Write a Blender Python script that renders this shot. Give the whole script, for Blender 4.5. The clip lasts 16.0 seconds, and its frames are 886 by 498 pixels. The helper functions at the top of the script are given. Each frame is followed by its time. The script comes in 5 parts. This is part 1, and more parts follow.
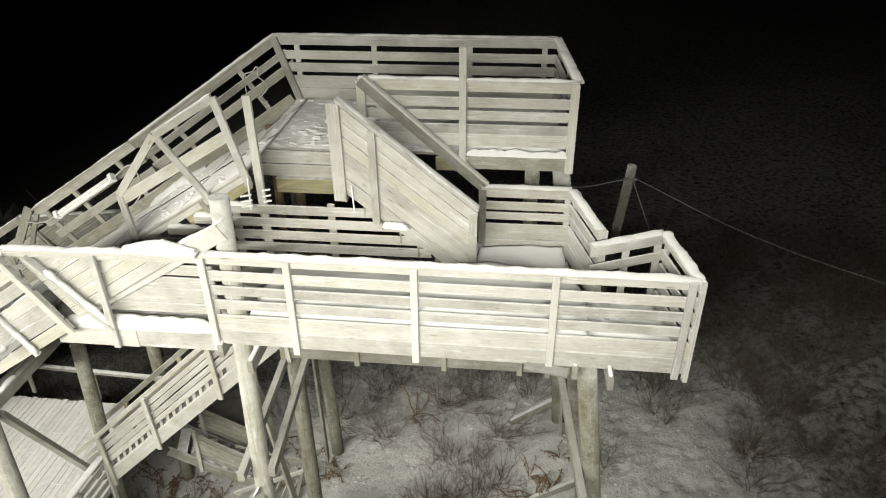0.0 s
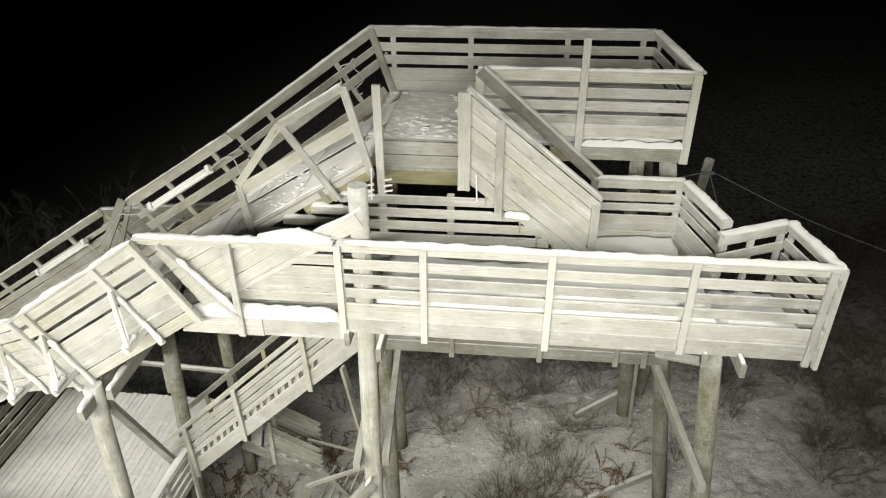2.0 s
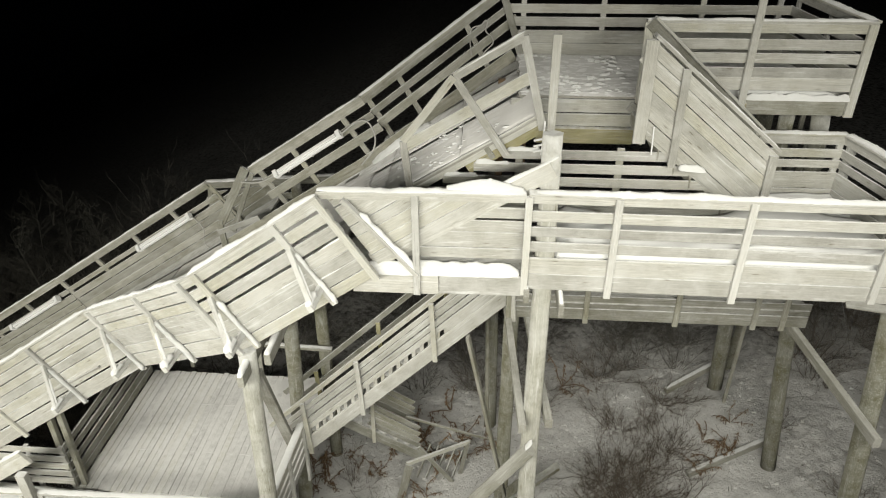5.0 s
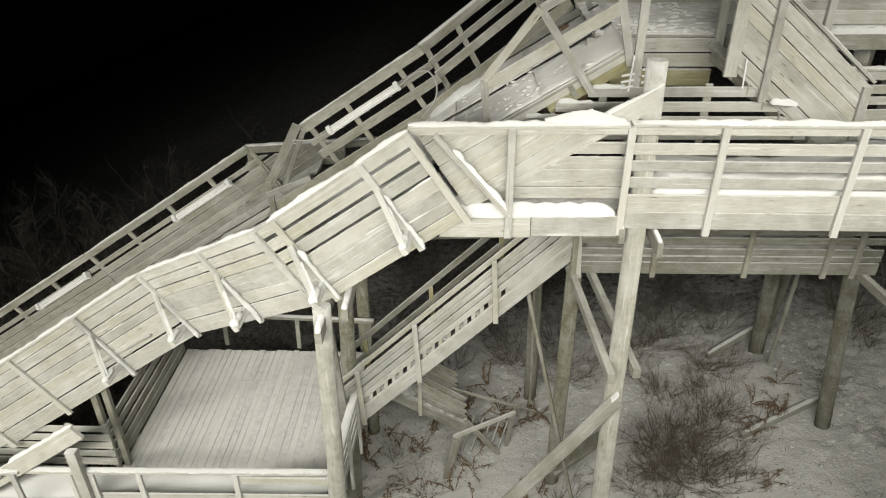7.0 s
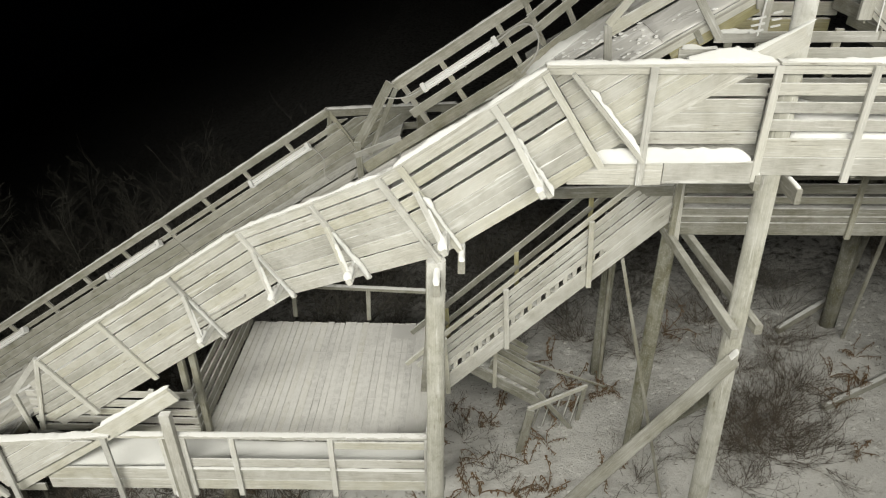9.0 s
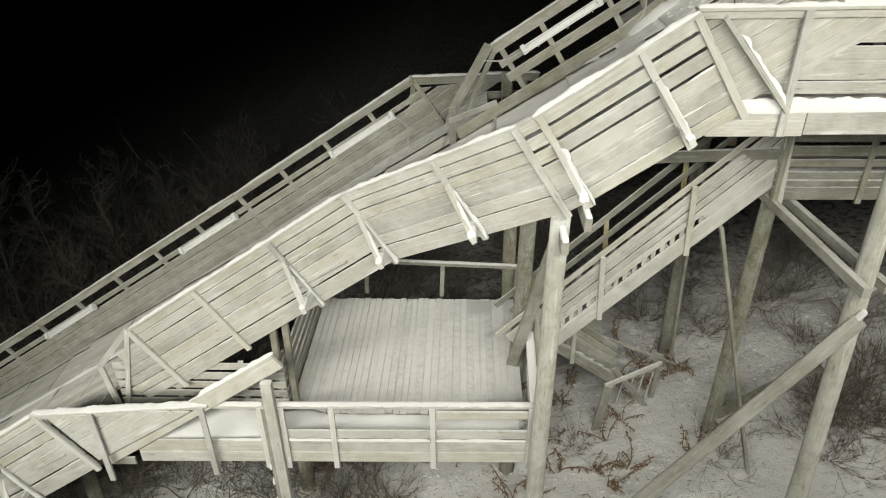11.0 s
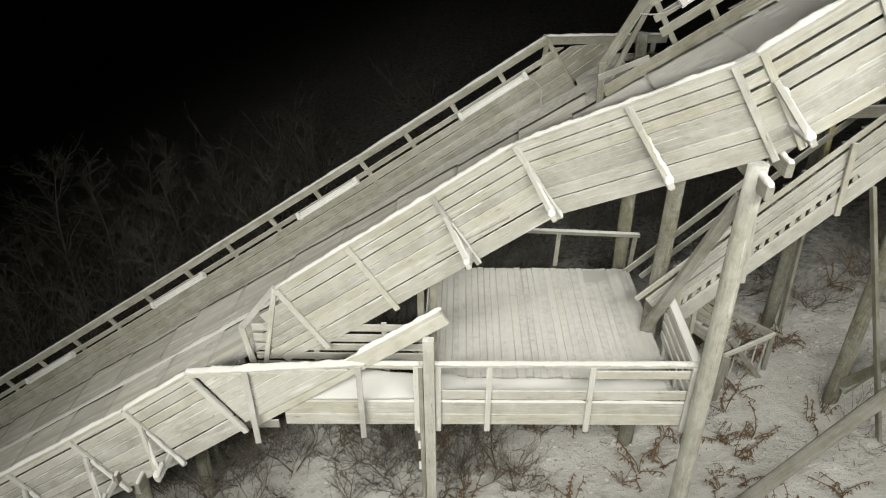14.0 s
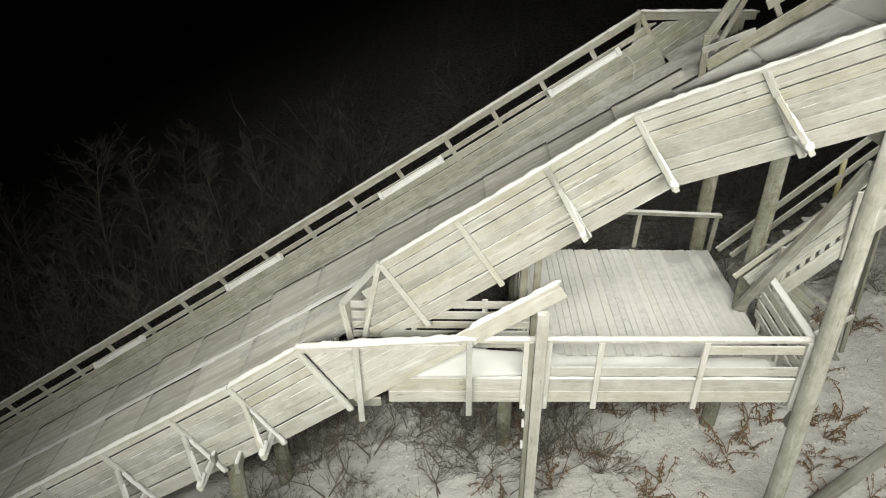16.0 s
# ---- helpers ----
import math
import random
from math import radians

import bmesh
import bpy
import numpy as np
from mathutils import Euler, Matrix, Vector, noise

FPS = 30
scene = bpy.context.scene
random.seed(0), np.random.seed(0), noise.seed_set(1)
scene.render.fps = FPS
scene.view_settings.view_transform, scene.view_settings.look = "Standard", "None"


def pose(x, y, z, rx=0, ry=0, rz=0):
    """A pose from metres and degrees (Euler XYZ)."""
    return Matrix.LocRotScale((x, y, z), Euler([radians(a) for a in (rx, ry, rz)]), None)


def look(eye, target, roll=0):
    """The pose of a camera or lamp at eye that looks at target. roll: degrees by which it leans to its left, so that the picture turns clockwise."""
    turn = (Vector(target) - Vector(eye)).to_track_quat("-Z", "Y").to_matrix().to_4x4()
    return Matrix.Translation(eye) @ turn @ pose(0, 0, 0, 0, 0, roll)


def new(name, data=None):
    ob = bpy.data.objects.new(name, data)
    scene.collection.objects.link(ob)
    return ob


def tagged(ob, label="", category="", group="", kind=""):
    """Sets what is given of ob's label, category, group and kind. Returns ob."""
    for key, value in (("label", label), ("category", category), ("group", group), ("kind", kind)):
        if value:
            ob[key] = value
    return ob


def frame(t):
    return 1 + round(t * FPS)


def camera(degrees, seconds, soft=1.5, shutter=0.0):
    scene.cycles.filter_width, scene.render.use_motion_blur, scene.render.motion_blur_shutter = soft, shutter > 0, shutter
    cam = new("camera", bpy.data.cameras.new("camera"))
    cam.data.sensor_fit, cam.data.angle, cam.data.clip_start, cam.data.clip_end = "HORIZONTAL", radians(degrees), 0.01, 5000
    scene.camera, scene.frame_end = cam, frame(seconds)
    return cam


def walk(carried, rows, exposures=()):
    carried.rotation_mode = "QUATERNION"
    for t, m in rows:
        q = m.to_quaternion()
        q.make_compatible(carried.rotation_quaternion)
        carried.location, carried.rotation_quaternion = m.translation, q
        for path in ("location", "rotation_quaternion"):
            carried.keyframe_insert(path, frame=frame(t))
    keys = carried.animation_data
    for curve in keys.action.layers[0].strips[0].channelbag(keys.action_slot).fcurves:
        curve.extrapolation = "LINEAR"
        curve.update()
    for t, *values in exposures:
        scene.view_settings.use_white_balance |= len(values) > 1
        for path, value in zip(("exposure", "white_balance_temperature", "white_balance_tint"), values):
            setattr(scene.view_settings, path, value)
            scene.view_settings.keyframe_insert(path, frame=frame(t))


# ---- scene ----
cam = camera(65.3, 16.0, 1.1)
PATH = [
    (0, (0.309, 0.515, 9.324), (0.122, 2.226, 8.306), -0.6),
    (0.5, (0.007, 0.463, 9.399), (-0.18, 2.174, 8.38), -0.6),
    (1, (-0.371, 0.401, 9.408), (-0.556, 2.114, 8.391), -0.6),
    (1.5, (-0.728, 0.335, 9.341), (-0.911, 2.047, 8.323), -0.5),
    (2, (-1.123, 0.274, 9.253), (-1.3, 1.986, 8.234), -0.4),
    (2.5, (-1.485, 0.212, 9.199), (-1.659, 1.924, 8.181), -0.3),
    (3, (-1.879, 0.143, 9.174), (-2.046, 1.854, 8.152), -0.3),
    (3.5, (-2.226, 0.094, 9.108), (-2.391, 1.804, 8.085), -0.2),
    (4, (-2.611, 0.021, 9.022), (-2.767, 1.733, 8.0), -0.2),
    (6.5, (-4.123, -0.058, 8.225), (-4.212, 1.66, 7.204), -0.8),
    (7, (-4.473, -0.102, 8.059), (-4.543, 1.616, 7.037), -0.8),
    (7.5, (-4.774, -0.119, 7.92), (-4.847, 1.597, 6.895), -0.9),
    (8, (-5.098, -0.146, 7.773), (-5.173, 1.57, 6.748), -0.9),
    (8.5, (-5.406, -0.175, 7.645), (-5.485, 1.54, 6.618), -1.0),
    (9, (-5.779, -0.217, 7.51), (-5.854, 1.498, 6.484), -0.9),
    (11.5, (-7.519, -0.361, 6.922), (-7.586, 1.355, 5.896), -1.0),
    (12, (-7.88, -0.404, 6.816), (-7.945, 1.312, 5.791), -0.9),
    (12.5, (-8.216, -0.427, 6.721), (-8.279, 1.289, 5.695), -0.9),
    (13, (-8.564, -0.444, 6.636), (-8.627, 1.27, 5.608), -0.9),
    (13.5, (-8.921, -0.468, 6.554), (-8.978, 1.247, 5.526), -0.8),
    (14, (-9.281, -0.498, 6.461), (-9.337, 1.218, 5.436), -0.7),
    (14.5, (-9.633, -0.519, 6.383), (-9.687, 1.198, 5.357), -0.8),
    (15, (-10.011, -0.551, 6.282), (-10.062, 1.167, 5.26), -0.7),
    (15.5, (-10.349, -0.565, 6.216), (-10.399, 1.151, 5.191), -0.7),
    (16, (-10.717, -0.584, 6.113), (-10.764, 1.133, 5.089), -0.6),
]
EXPOSE = [(0, -0.32), (2, -0.44), (4, -0.62), (9, -0.82), (12.5, -0.82), (16, -0.55)]
walk(cam, [(t, look(eye, target, roll)) for t, eye, target, roll in PATH], EXPOSE)

# ---- light: added strip under the flight line, stand-in for a flown lamp; night around ----
world = bpy.data.worlds.new("night")
scene.world = world
world.use_nodes = True
world.node_tree.nodes["Background"].inputs[0].default_value = (0.35, 0.45, 0.6, 1)
world.node_tree.nodes["Background"].inputs[1].default_value = 0.0005

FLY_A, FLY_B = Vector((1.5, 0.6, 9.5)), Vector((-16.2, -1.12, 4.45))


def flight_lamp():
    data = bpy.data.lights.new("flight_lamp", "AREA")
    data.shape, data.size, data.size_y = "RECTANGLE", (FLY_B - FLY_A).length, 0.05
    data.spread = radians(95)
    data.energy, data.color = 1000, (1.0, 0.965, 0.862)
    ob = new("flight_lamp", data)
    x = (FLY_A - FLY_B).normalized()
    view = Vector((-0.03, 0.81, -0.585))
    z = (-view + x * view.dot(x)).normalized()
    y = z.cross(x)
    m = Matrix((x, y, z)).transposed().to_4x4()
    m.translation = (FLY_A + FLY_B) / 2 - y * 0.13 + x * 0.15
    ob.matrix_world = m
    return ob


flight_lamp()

# ---- materials ----


def nodes_of(name, coarse=1.0):
    m = bpy.data.materials.new(name)
    m.use_nodes = True
    m.node_tree.nodes["Principled BSDF"].inputs["Diffuse Roughness"].default_value = coarse
    return m, m.node_tree.nodes, m.node_tree.links, m.node_tree.nodes["Principled BSDF"]


def ramp(ns, ls, fac, stops):
    r = ns.new("ShaderNodeValToRGB")
    while len(r.color_ramp.elements) < len(stops):
        r.color_ramp.elements.new(0.5)
    for e, (p, c) in zip(r.color_ramp.elements, stops):
        e.position, e.color = p, (*c, 1) if len(c) == 3 else c
    ls.new(fac, r.inputs[0])
    return r.outputs[0]


def mixed(ns, ls, fac, a, b, mode="MIX"):
    n = ns.new("ShaderNodeMix")
    n.data_type, n.blend_type = "RGBA", mode
    for sock, v in ((n.inputs[0], fac), (n.inputs[6], a), (n.inputs[7], b)):
        if isinstance(v, (int, float)):
            sock.default_value = v
        elif isinstance(v, tuple):
            sock.default_value = (*v, 1)
        else:
            ls.new(v, sock)
    return n.outputs[2]


def math_node(ns, ls, op, a, b=0.0):
    n = ns.new("ShaderNodeMath")
    n.operation = op
    for sock, v in ((n.inputs[0], a), (n.inputs[1], b)):
        if isinstance(v, (int, float)):
            sock.default_value = v
        else:
            ls.new(v, sock)
    return n.outputs[0]


def noise_tex(ns, ls, vec, scale, detail=4.0, rough=0.55):
    n = ns.new("ShaderNodeTexNoise")
    n.inputs["Scale"].default_value, n.inputs["Detail"].default_value, n.inputs["Roughness"].default_value = scale, detail, rough
    ls.new(vec, n.inputs["Vector"])
    return n.outputs[0]


def scaled(ns, ls, vec, s, shift=None):
    n = ns.new("ShaderNodeMapping")
    n.inputs["Scale"].default_value = s
    ls.new(vec, n.inputs["Vector"])
    if shift is not None:
        ls.new(shift, n.inputs["Location"])
    return n.outputs[0]


def wood(name, light, dark, stain, frost=0.5, stain_amount=0.35, rime_color=(0.84, 0.85, 0.84), line_amount=0.4, rime_amount=1.0, moss=0.0):
    """Weathered sawn softwood: grain along the piece's own x, knots, stains, rime on what faces up."""
    m, ns, ls, bsdf = nodes_of(name)
    co = ns.new("ShaderNodeTexCoord").outputs["Object"]
    rnd = ns.new("ShaderNodeObjectInfo").outputs["Random"]
    off = ns.new("ShaderNodeCombineXYZ")
    for k, f in enumerate((37.0, 19.0, 53.0)):
        ls.new(math_node(ns, ls, "MULTIPLY", rnd, f), off.inputs[k])
    grain = noise_tex(ns, ls, scaled(ns, ls, co, (1.1, 34, 34), off.outputs[0]), 2.0, 7, 0.65)
    fine = noise_tex(ns, ls, scaled(ns, ls, co, (3, 170, 170), off.outputs[0]), 2.0, 4, 0.65)
    broad = noise_tex(ns, ls, scaled(ns, ls, co, (1, 3.5, 3.5), off.outputs[0]), 1.6, 6, 0.65)
    base = mixed(ns, ls, ramp(ns, ls, grain, ((0.30, (0, 0, 0)), (0.60, (1, 1, 1)))), dark, light)
    line = ramp(ns, ls, grain, ((0.455, (0, 0, 0)), (0.49, (line_amount,) * 3), (0.525, (0, 0, 0))))
    base = mixed(ns, ls, line, base, tuple(v * 0.5 for v in dark))
    base = mixed(ns, ls, ramp(ns, ls, fine, ((0.45, (0, 0, 0)), (0.62, (0.55,) * 3))), base, tuple(v * 0.62 for v in dark))
    check = noise_tex(ns, ls, scaled(ns, ls, co, (0.55, 60, 60), off.outputs[0]), 2.0, 3, 0.5)
    base = mixed(ns, ls, ramp(ns, ls, check, ((0.66, (0, 0, 0)), (0.70, (0.75,) * 3))), base, tuple(v * 0.35 for v in dark))
    base = mixed(ns, ls, ramp(ns, ls, broad, ((0.45, (0, 0, 0)), (0.70, (stain_amount,) * 3))), base, stain)
    tone = ramp(ns, ls, rnd, ((0, (0.74,) * 3), (0.4, (0.96, 0.96, 0.95)), (0.8, (1.12, 1.12, 1.11)), (0.86, (0.93, 0.92, 0.84)), (1, (1.06, 1.055, 0.99))))
    base = mixed(ns, ls, 1.0, base, tone, "MULTIPLY")
    vor = ns.new("ShaderNodeTexVoronoi")
    vor.inputs["Scale"].default_value = 1.0
    ls.new(scaled(ns, ls, co, (2.4, 13, 13), off.outputs[0]), vor.inputs["Vector"])
    halo = ramp(ns, ls, vor.outputs["Distance"], ((0.10, (0.25,) * 3), (0.26, (0, 0, 0))))
    base = mixed(ns, ls, halo, base, stain)
    knot = ramp(ns, ls, vor.outputs["Distance"], ((0.06, (0.7,) * 3), (0.12, (0, 0, 0))))
    base = mixed(ns, ls, knot, base, (0.17, 0.15, 0.11))
    geo = ns.new("ShaderNodeNewGeometry")
    if moss:
        growth = noise_tex(ns, ls, geo.outputs["Position"], 7.0, 7, 0.7)
        base = mixed(ns, ls, ramp(ns, ls, growth, ((0.46, (0, 0, 0)), (0.60, (moss,) * 3))), base, (0.14, 0.135, 0.065))
        flake = noise_tex(ns, ls, geo.outputs["Position"], 38.0, 4, 0.7)
        base = mixed(ns, ls, ramp(ns, ls, flake, ((0.54, (0, 0, 0)), (0.66, (moss,) * 3))), base, (0.52, 0.52, 0.47))
    sep = ns.new("ShaderNodeSeparateXYZ")
    ls.new(geo.outputs["Normal"], sep.inputs[0])
    speck = noise_tex(ns, ls, geo.outputs["Position"], 9.0, 5, 0.7)
    up = ramp(ns, ls, sep.outputs[2], ((0.35, (0, 0, 0)), (0.8, (1, 1, 1))))
    rime = math_node(ns, ls, "MULTIPLY", up, ramp(ns, ls, speck, ((0.30, (0.25 * rime_amount,) * 3), (0.60, (0.85 * rime_amount,) * 3))))
    haze = math_node(ns, ls, "MULTIPLY", ramp(ns, ls, noise_tex(ns, ls, geo.outputs["Position"], 2.2, 6, 0.65), ((0.42, (0, 0, 0)), (0.75, (1, 1, 1)))), frost)
    base = mixed(ns, ls, haze, base, (0.66, 0.665, 0.635))
    smear = noise_tex(ns, ls, scaled(ns, ls, co, (1.3, 17, 17), off.outputs[0]), 1.0, 6, 0.7)
    base = mixed(ns, ls, ramp(ns, ls, smear, ((0.58, (0, 0, 0)), (0.66, (0.65 * frost,) * 3))), base, (0.80, 0.81, 0.80))
    crystal = noise_tex(ns, ls, geo.outputs["Position"], 120.0, 3, 0.6)
    base = mixed(ns, ls, ramp(ns, ls, crystal, ((0.58, (0, 0, 0)), (0.72, (0.35 * frost,) * 3))), base, (0.82, 0.83, 0.82))
    base = mixed(ns, ls, rime, base, rime_color)
    ls.new(base, bsdf.inputs["Base Color"])
    bsdf.inputs["Roughness"].default_value = 0.82
    bsdf.inputs["Specular IOR Level"].default_value = 0.25
    bump = ns.new("ShaderNodeBump")
    bump.inputs["Strength"].default_value, bump.inputs["Distance"].default_value = 0.8, 0.006
    ls.new(math_node(ns, ls, "ADD", grain, fine), bump.inputs["Height"])
    ls.new(bump.outputs[0], bsdf.inputs["Normal"])
    return m


def snow_mat(name, tint, dirt, dirt_amount, bump_m):
    m, ns, ls, bsdf = nodes_of(name, 0.35 if bump_m < 0.005 else 1.0)
    pos = ns.new("ShaderNodeNewGeometry").outputs["Position"]
    big = noise_tex(ns, ls, pos, 1.1, 6, 0.6)
    mid = noise_tex(ns, ls, pos, 7.0, 5, 0.6)
    fine = noise_tex(ns, ls, pos, 60.0, 3, 0.6)
    c = mixed(ns, ls, ramp(ns, ls, big, ((0.4, (0, 0, 0)), (0.75, (dirt_amount,) * 3))), tint, dirt)
    ls.new(c, bsdf.inputs["Base Color"])
    bsdf.inputs["Roughness"].default_value = 0.75
    bsdf.inputs["Specular IOR Level"].default_value = 0.3
    bump = ns.new("ShaderNodeBump")
    bump.inputs["Strength"].default_value, bump.inputs["Distance"].default_value = 0.7, bump_m
    ls.new(math_node(ns, ls, "ADD", mid, math_node(ns, ls, "MULTIPLY", fine, 0.25)), bump.inputs["Height"])
    ls.new(bump.outputs[0], bsdf.inputs["Normal"])
    return m


def ground_mat():
    """Snow with bits of litter, giving way to dark dead growth under the thicket; night fall-off deepens its colour."""
    m, ns, ls, bsdf = nodes_of("ground_snow", 0.15)
    pos = ns.new("ShaderNodeNewGeometry").outputs["Position"]
    sep = ns.new("ShaderNodeSeparateXYZ")
    ls.new(pos, sep.inputs[0])
    big = noise_tex(ns, ls, pos, 0.9, 6, 0.6)
    mid = noise_tex(ns, ls, pos, 6.0, 6, 0.65)
    fine = noise_tex(ns, ls, pos, 45.0, 3, 0.6)
    c = mixed(ns, ls, ramp(ns, ls, big, ((0.35, (0, 0, 0)), (0.7, (1, 1, 1)))), (0.86, 0.86, 0.84), (0.76, 0.755, 0.73))
    c = mixed(ns, ls, ramp(ns, ls, mid, ((0.56, (0, 0, 0)), (0.70, (0.4,) * 3))), c, (0.36, 0.33, 0.27))
    bits = noise_tex(ns, ls, pos, 26.0, 5, 0.7)
    c = mixed(ns, ls, ramp(ns, ls, bits, ((0.65, (0, 0, 0)), (0.72, (0.6,) * 3))), c, (0.16, 0.125, 0.08))
    fleck = noise_tex(ns, ls, scaled(ns, ls, pos, (7, 10, 8)), 1.0, 3, 0.6)
    c = mixed(ns, ls, ramp(ns, ls, fleck, ((0.58, (0, 0, 0)), (0.66, (0.7,) * 3))), c, (0.88, 0.88, 0.86))
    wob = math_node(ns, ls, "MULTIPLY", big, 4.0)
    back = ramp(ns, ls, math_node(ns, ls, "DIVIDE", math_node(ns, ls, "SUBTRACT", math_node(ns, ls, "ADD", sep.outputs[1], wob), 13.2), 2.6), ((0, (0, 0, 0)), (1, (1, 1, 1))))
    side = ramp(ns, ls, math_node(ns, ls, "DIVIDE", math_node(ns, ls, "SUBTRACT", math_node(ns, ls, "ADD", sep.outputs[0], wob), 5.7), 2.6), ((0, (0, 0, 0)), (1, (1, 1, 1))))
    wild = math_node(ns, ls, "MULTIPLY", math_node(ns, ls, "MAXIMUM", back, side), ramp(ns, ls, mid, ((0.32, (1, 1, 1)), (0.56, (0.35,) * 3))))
    # dead growth, its colour also lowered so the far slope sinks into night
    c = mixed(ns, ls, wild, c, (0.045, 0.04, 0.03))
    ls.new(c, bsdf.inputs["Base Color"])
    bsdf.inputs["Roughness"].default_value = 0.85
    bsdf.inputs["Specular IOR Level"].default_value = 0.2
    bump = ns.new("ShaderNodeBump")
    bump.inputs["Strength"].default_value, bump.inputs["Distance"].default_value = 1.0, 0.06
    ls.new(math_node(ns, ls, "ADD", mid, math_node(ns, ls, "MULTIPLY", bits, 0.35)), bump.inputs["Height"])
    ls.new(bump.outputs[0], bsdf.inputs["Normal"])
    return m


def tread_mat(name, light, dark, stretch, cover=0.34, streak=(1, 1, 1)):
    """Thin hard snow, scuffed, with brighter scattered patches where feet and sledges went."""
    m, ns, ls, bsdf = nodes_of(name)
    pos = ns.new("ShaderNodeNewGeometry").outputs["Position"]
    n = noise_tex(ns, ls, scaled(ns, ls, pos, streak), 2.5, 7, 0.65)
    base = mixed(ns, ls, ramp(ns, ls, n, ((0.35, (0, 0, 0)), (0.65, (1, 1, 1)))), dark, light)
    v = noise_tex(ns, ls, scaled(ns, ls, pos, stretch), 1.0, 2, 0.5)
    area = ramp(ns, ls, noise_tex(ns, ls, pos, 0.9, 3, 0.5), ((cover, (0, 0, 0)), (cover + 0.12, (1, 1, 1))))
    spot = math_node(ns, ls, "MULTIPLY", area, ramp(ns, ls, v, ((0.525, (0, 0, 0)), (0.55, (1.0,) * 3))))
    base = mixed(ns, ls, spot, base, (0.94, 0.94, 0.93))
    ls.new(base, bsdf.inputs["Base Color"])
    bsdf.inputs["Sheen Weight"].default_value, bsdf.inputs["Sheen Roughness"].default_value = 0.35, 0.6
    bsdf.inputs["Roughness"].default_value = 0.85
    bump = ns.new("ShaderNodeBump")
    bump.inputs["Strength"].default_value, bump.inputs["Distance"].default_value = 0.5, 0.012
    ls.new(math_node(ns, ls, "ADD", n, spot), bump.inputs["Height"])
    ls.new(bump.outputs[0], bsdf.inputs["Normal"])
    return m


def felt_mat():
    """Grey frosted felt: soft blotches, fine pile and thin snow caught here and there."""
    m, ns, ls, bsdf = nodes_of("frosted_felt")
    pos = ns.new("ShaderNodeNewGeometry").outputs["Position"]
    rnd = ns.new("ShaderNodeObjectInfo").outputs["Random"]
    blot = noise_tex(ns, ls, pos, 3.2, 6, 0.6)
    pile = noise_tex(ns, ls, pos, 150.0, 3, 0.7)
    c = mixed(ns, ls, ramp(ns, ls, blot, ((0.35, (0, 0, 0)), (0.65, (1, 1, 1)))), (0.62, 0.61, 0.55), (0.74, 0.735, 0.69))
    smear = noise_tex(ns, ls, scaled(ns, ls, pos, (0.35, 11.0, 0.35)), 1.0, 5, 0.6)
    c = mixed(ns, ls, ramp(ns, ls, smear, ((0.40, (0.7,) * 3), (0.55, (0, 0, 0)))), c, (0.42, 0.41, 0.345))
    c = mixed(ns, ls, 1.0, c, ramp(ns, ls, rnd, ((0, (0.78,) * 3), (1, (1.10,) * 3))), "MULTIPLY")
    c = mixed(ns, ls, ramp(ns, ls, pile, ((0.40, (0.3,) * 3), (0.60, (0, 0, 0)))), c, (0.48, 0.475, 0.44))
    drift = noise_tex(ns, ls, scaled(ns, ls, pos, (1.6, 9.0, 1.6)), 1.0, 4, 0.55)
    c = mixed(ns, ls, ramp(ns, ls, drift, ((0.63, (0, 0, 0)), (0.69, (0.8,) * 3))), c, (0.84, 0.85, 0.84))
    ls.new(c, bsdf.inputs["Base Color"])
    bsdf.inputs["Sheen Weight"].default_value, bsdf.inputs["Sheen Roughness"].default_value = 0.15, 0.6
    bsdf.inputs["Roughness"].default_value = 0.9
    bump = ns.new("ShaderNodeBump")
    bump.inputs["Strength"].default_value, bump.inputs["Distance"].default_value = 0.6, 0.006
    ls.new(math_node(ns, ls, "ADD", blot, math_node(ns, ls, "MULTIPLY", pile, 0.4)), bump.inputs["Height"])
    ls.new(bump.outputs[0], bsdf.inputs["Normal"])
    return m


def plain(name, color, rough=0.6, metal=0.0, vary=0.15, scale=14.0):
    m, ns, ls, bsdf = nodes_of(name)
    co = ns.new("ShaderNodeTexCoord").outputs["Object"]
    n = noise_tex(ns, ls, co, scale, 5, 0.6)
    dark = tuple(c * (1 - 2 * vary) for c in color)
    ls.new(mixed(ns, ls, ramp(ns, ls, n, ((0.3, (0, 0, 0)), (0.65, (1, 1, 1)))), dark, color), bsdf.inputs["Base Color"])
    bsdf.inputs["Roughness"].default_value, bsdf.inputs["Metallic"].default_value = rough, metal
    bump = ns.new("ShaderNodeBump")
    bump.inputs["Strength"].default_value, bump.inputs["Distance"].default_value = 0.3, 0.003
    ls.new(n, bump.inputs["Height"])
    ls.new(bump.outputs[0], bsdf.inputs["Normal"])
    return m


WOOD = wood("weathered_board", (0.64, 0.635, 0.59), (0.53, 0.525, 0.48), (0.42, 0.415, 0.35), 0.85, 0.35, line_amount=0.35, moss=0.10)
HOAR = wood("hoar_frosted_board", (0.68, 0.68, 0.65), (0.58, 0.58, 0.54), (0.46, 0.455, 0.40), 1.0, 0.3, line_amount=0.25)
HOAR_LOG = wood("hoar_frosted_log", (0.52, 0.52, 0.47), (0.41, 0.41, 0.36), (0.30, 0.29, 0.22), 0.7, 0.4, moss=0.25)
GREY = wood("grey_board", (0.42, 0.415, 0.36), (0.29, 0.285, 0.24), (0.20, 0.205, 0.14), 0.4, 0.5, moss=0.22)
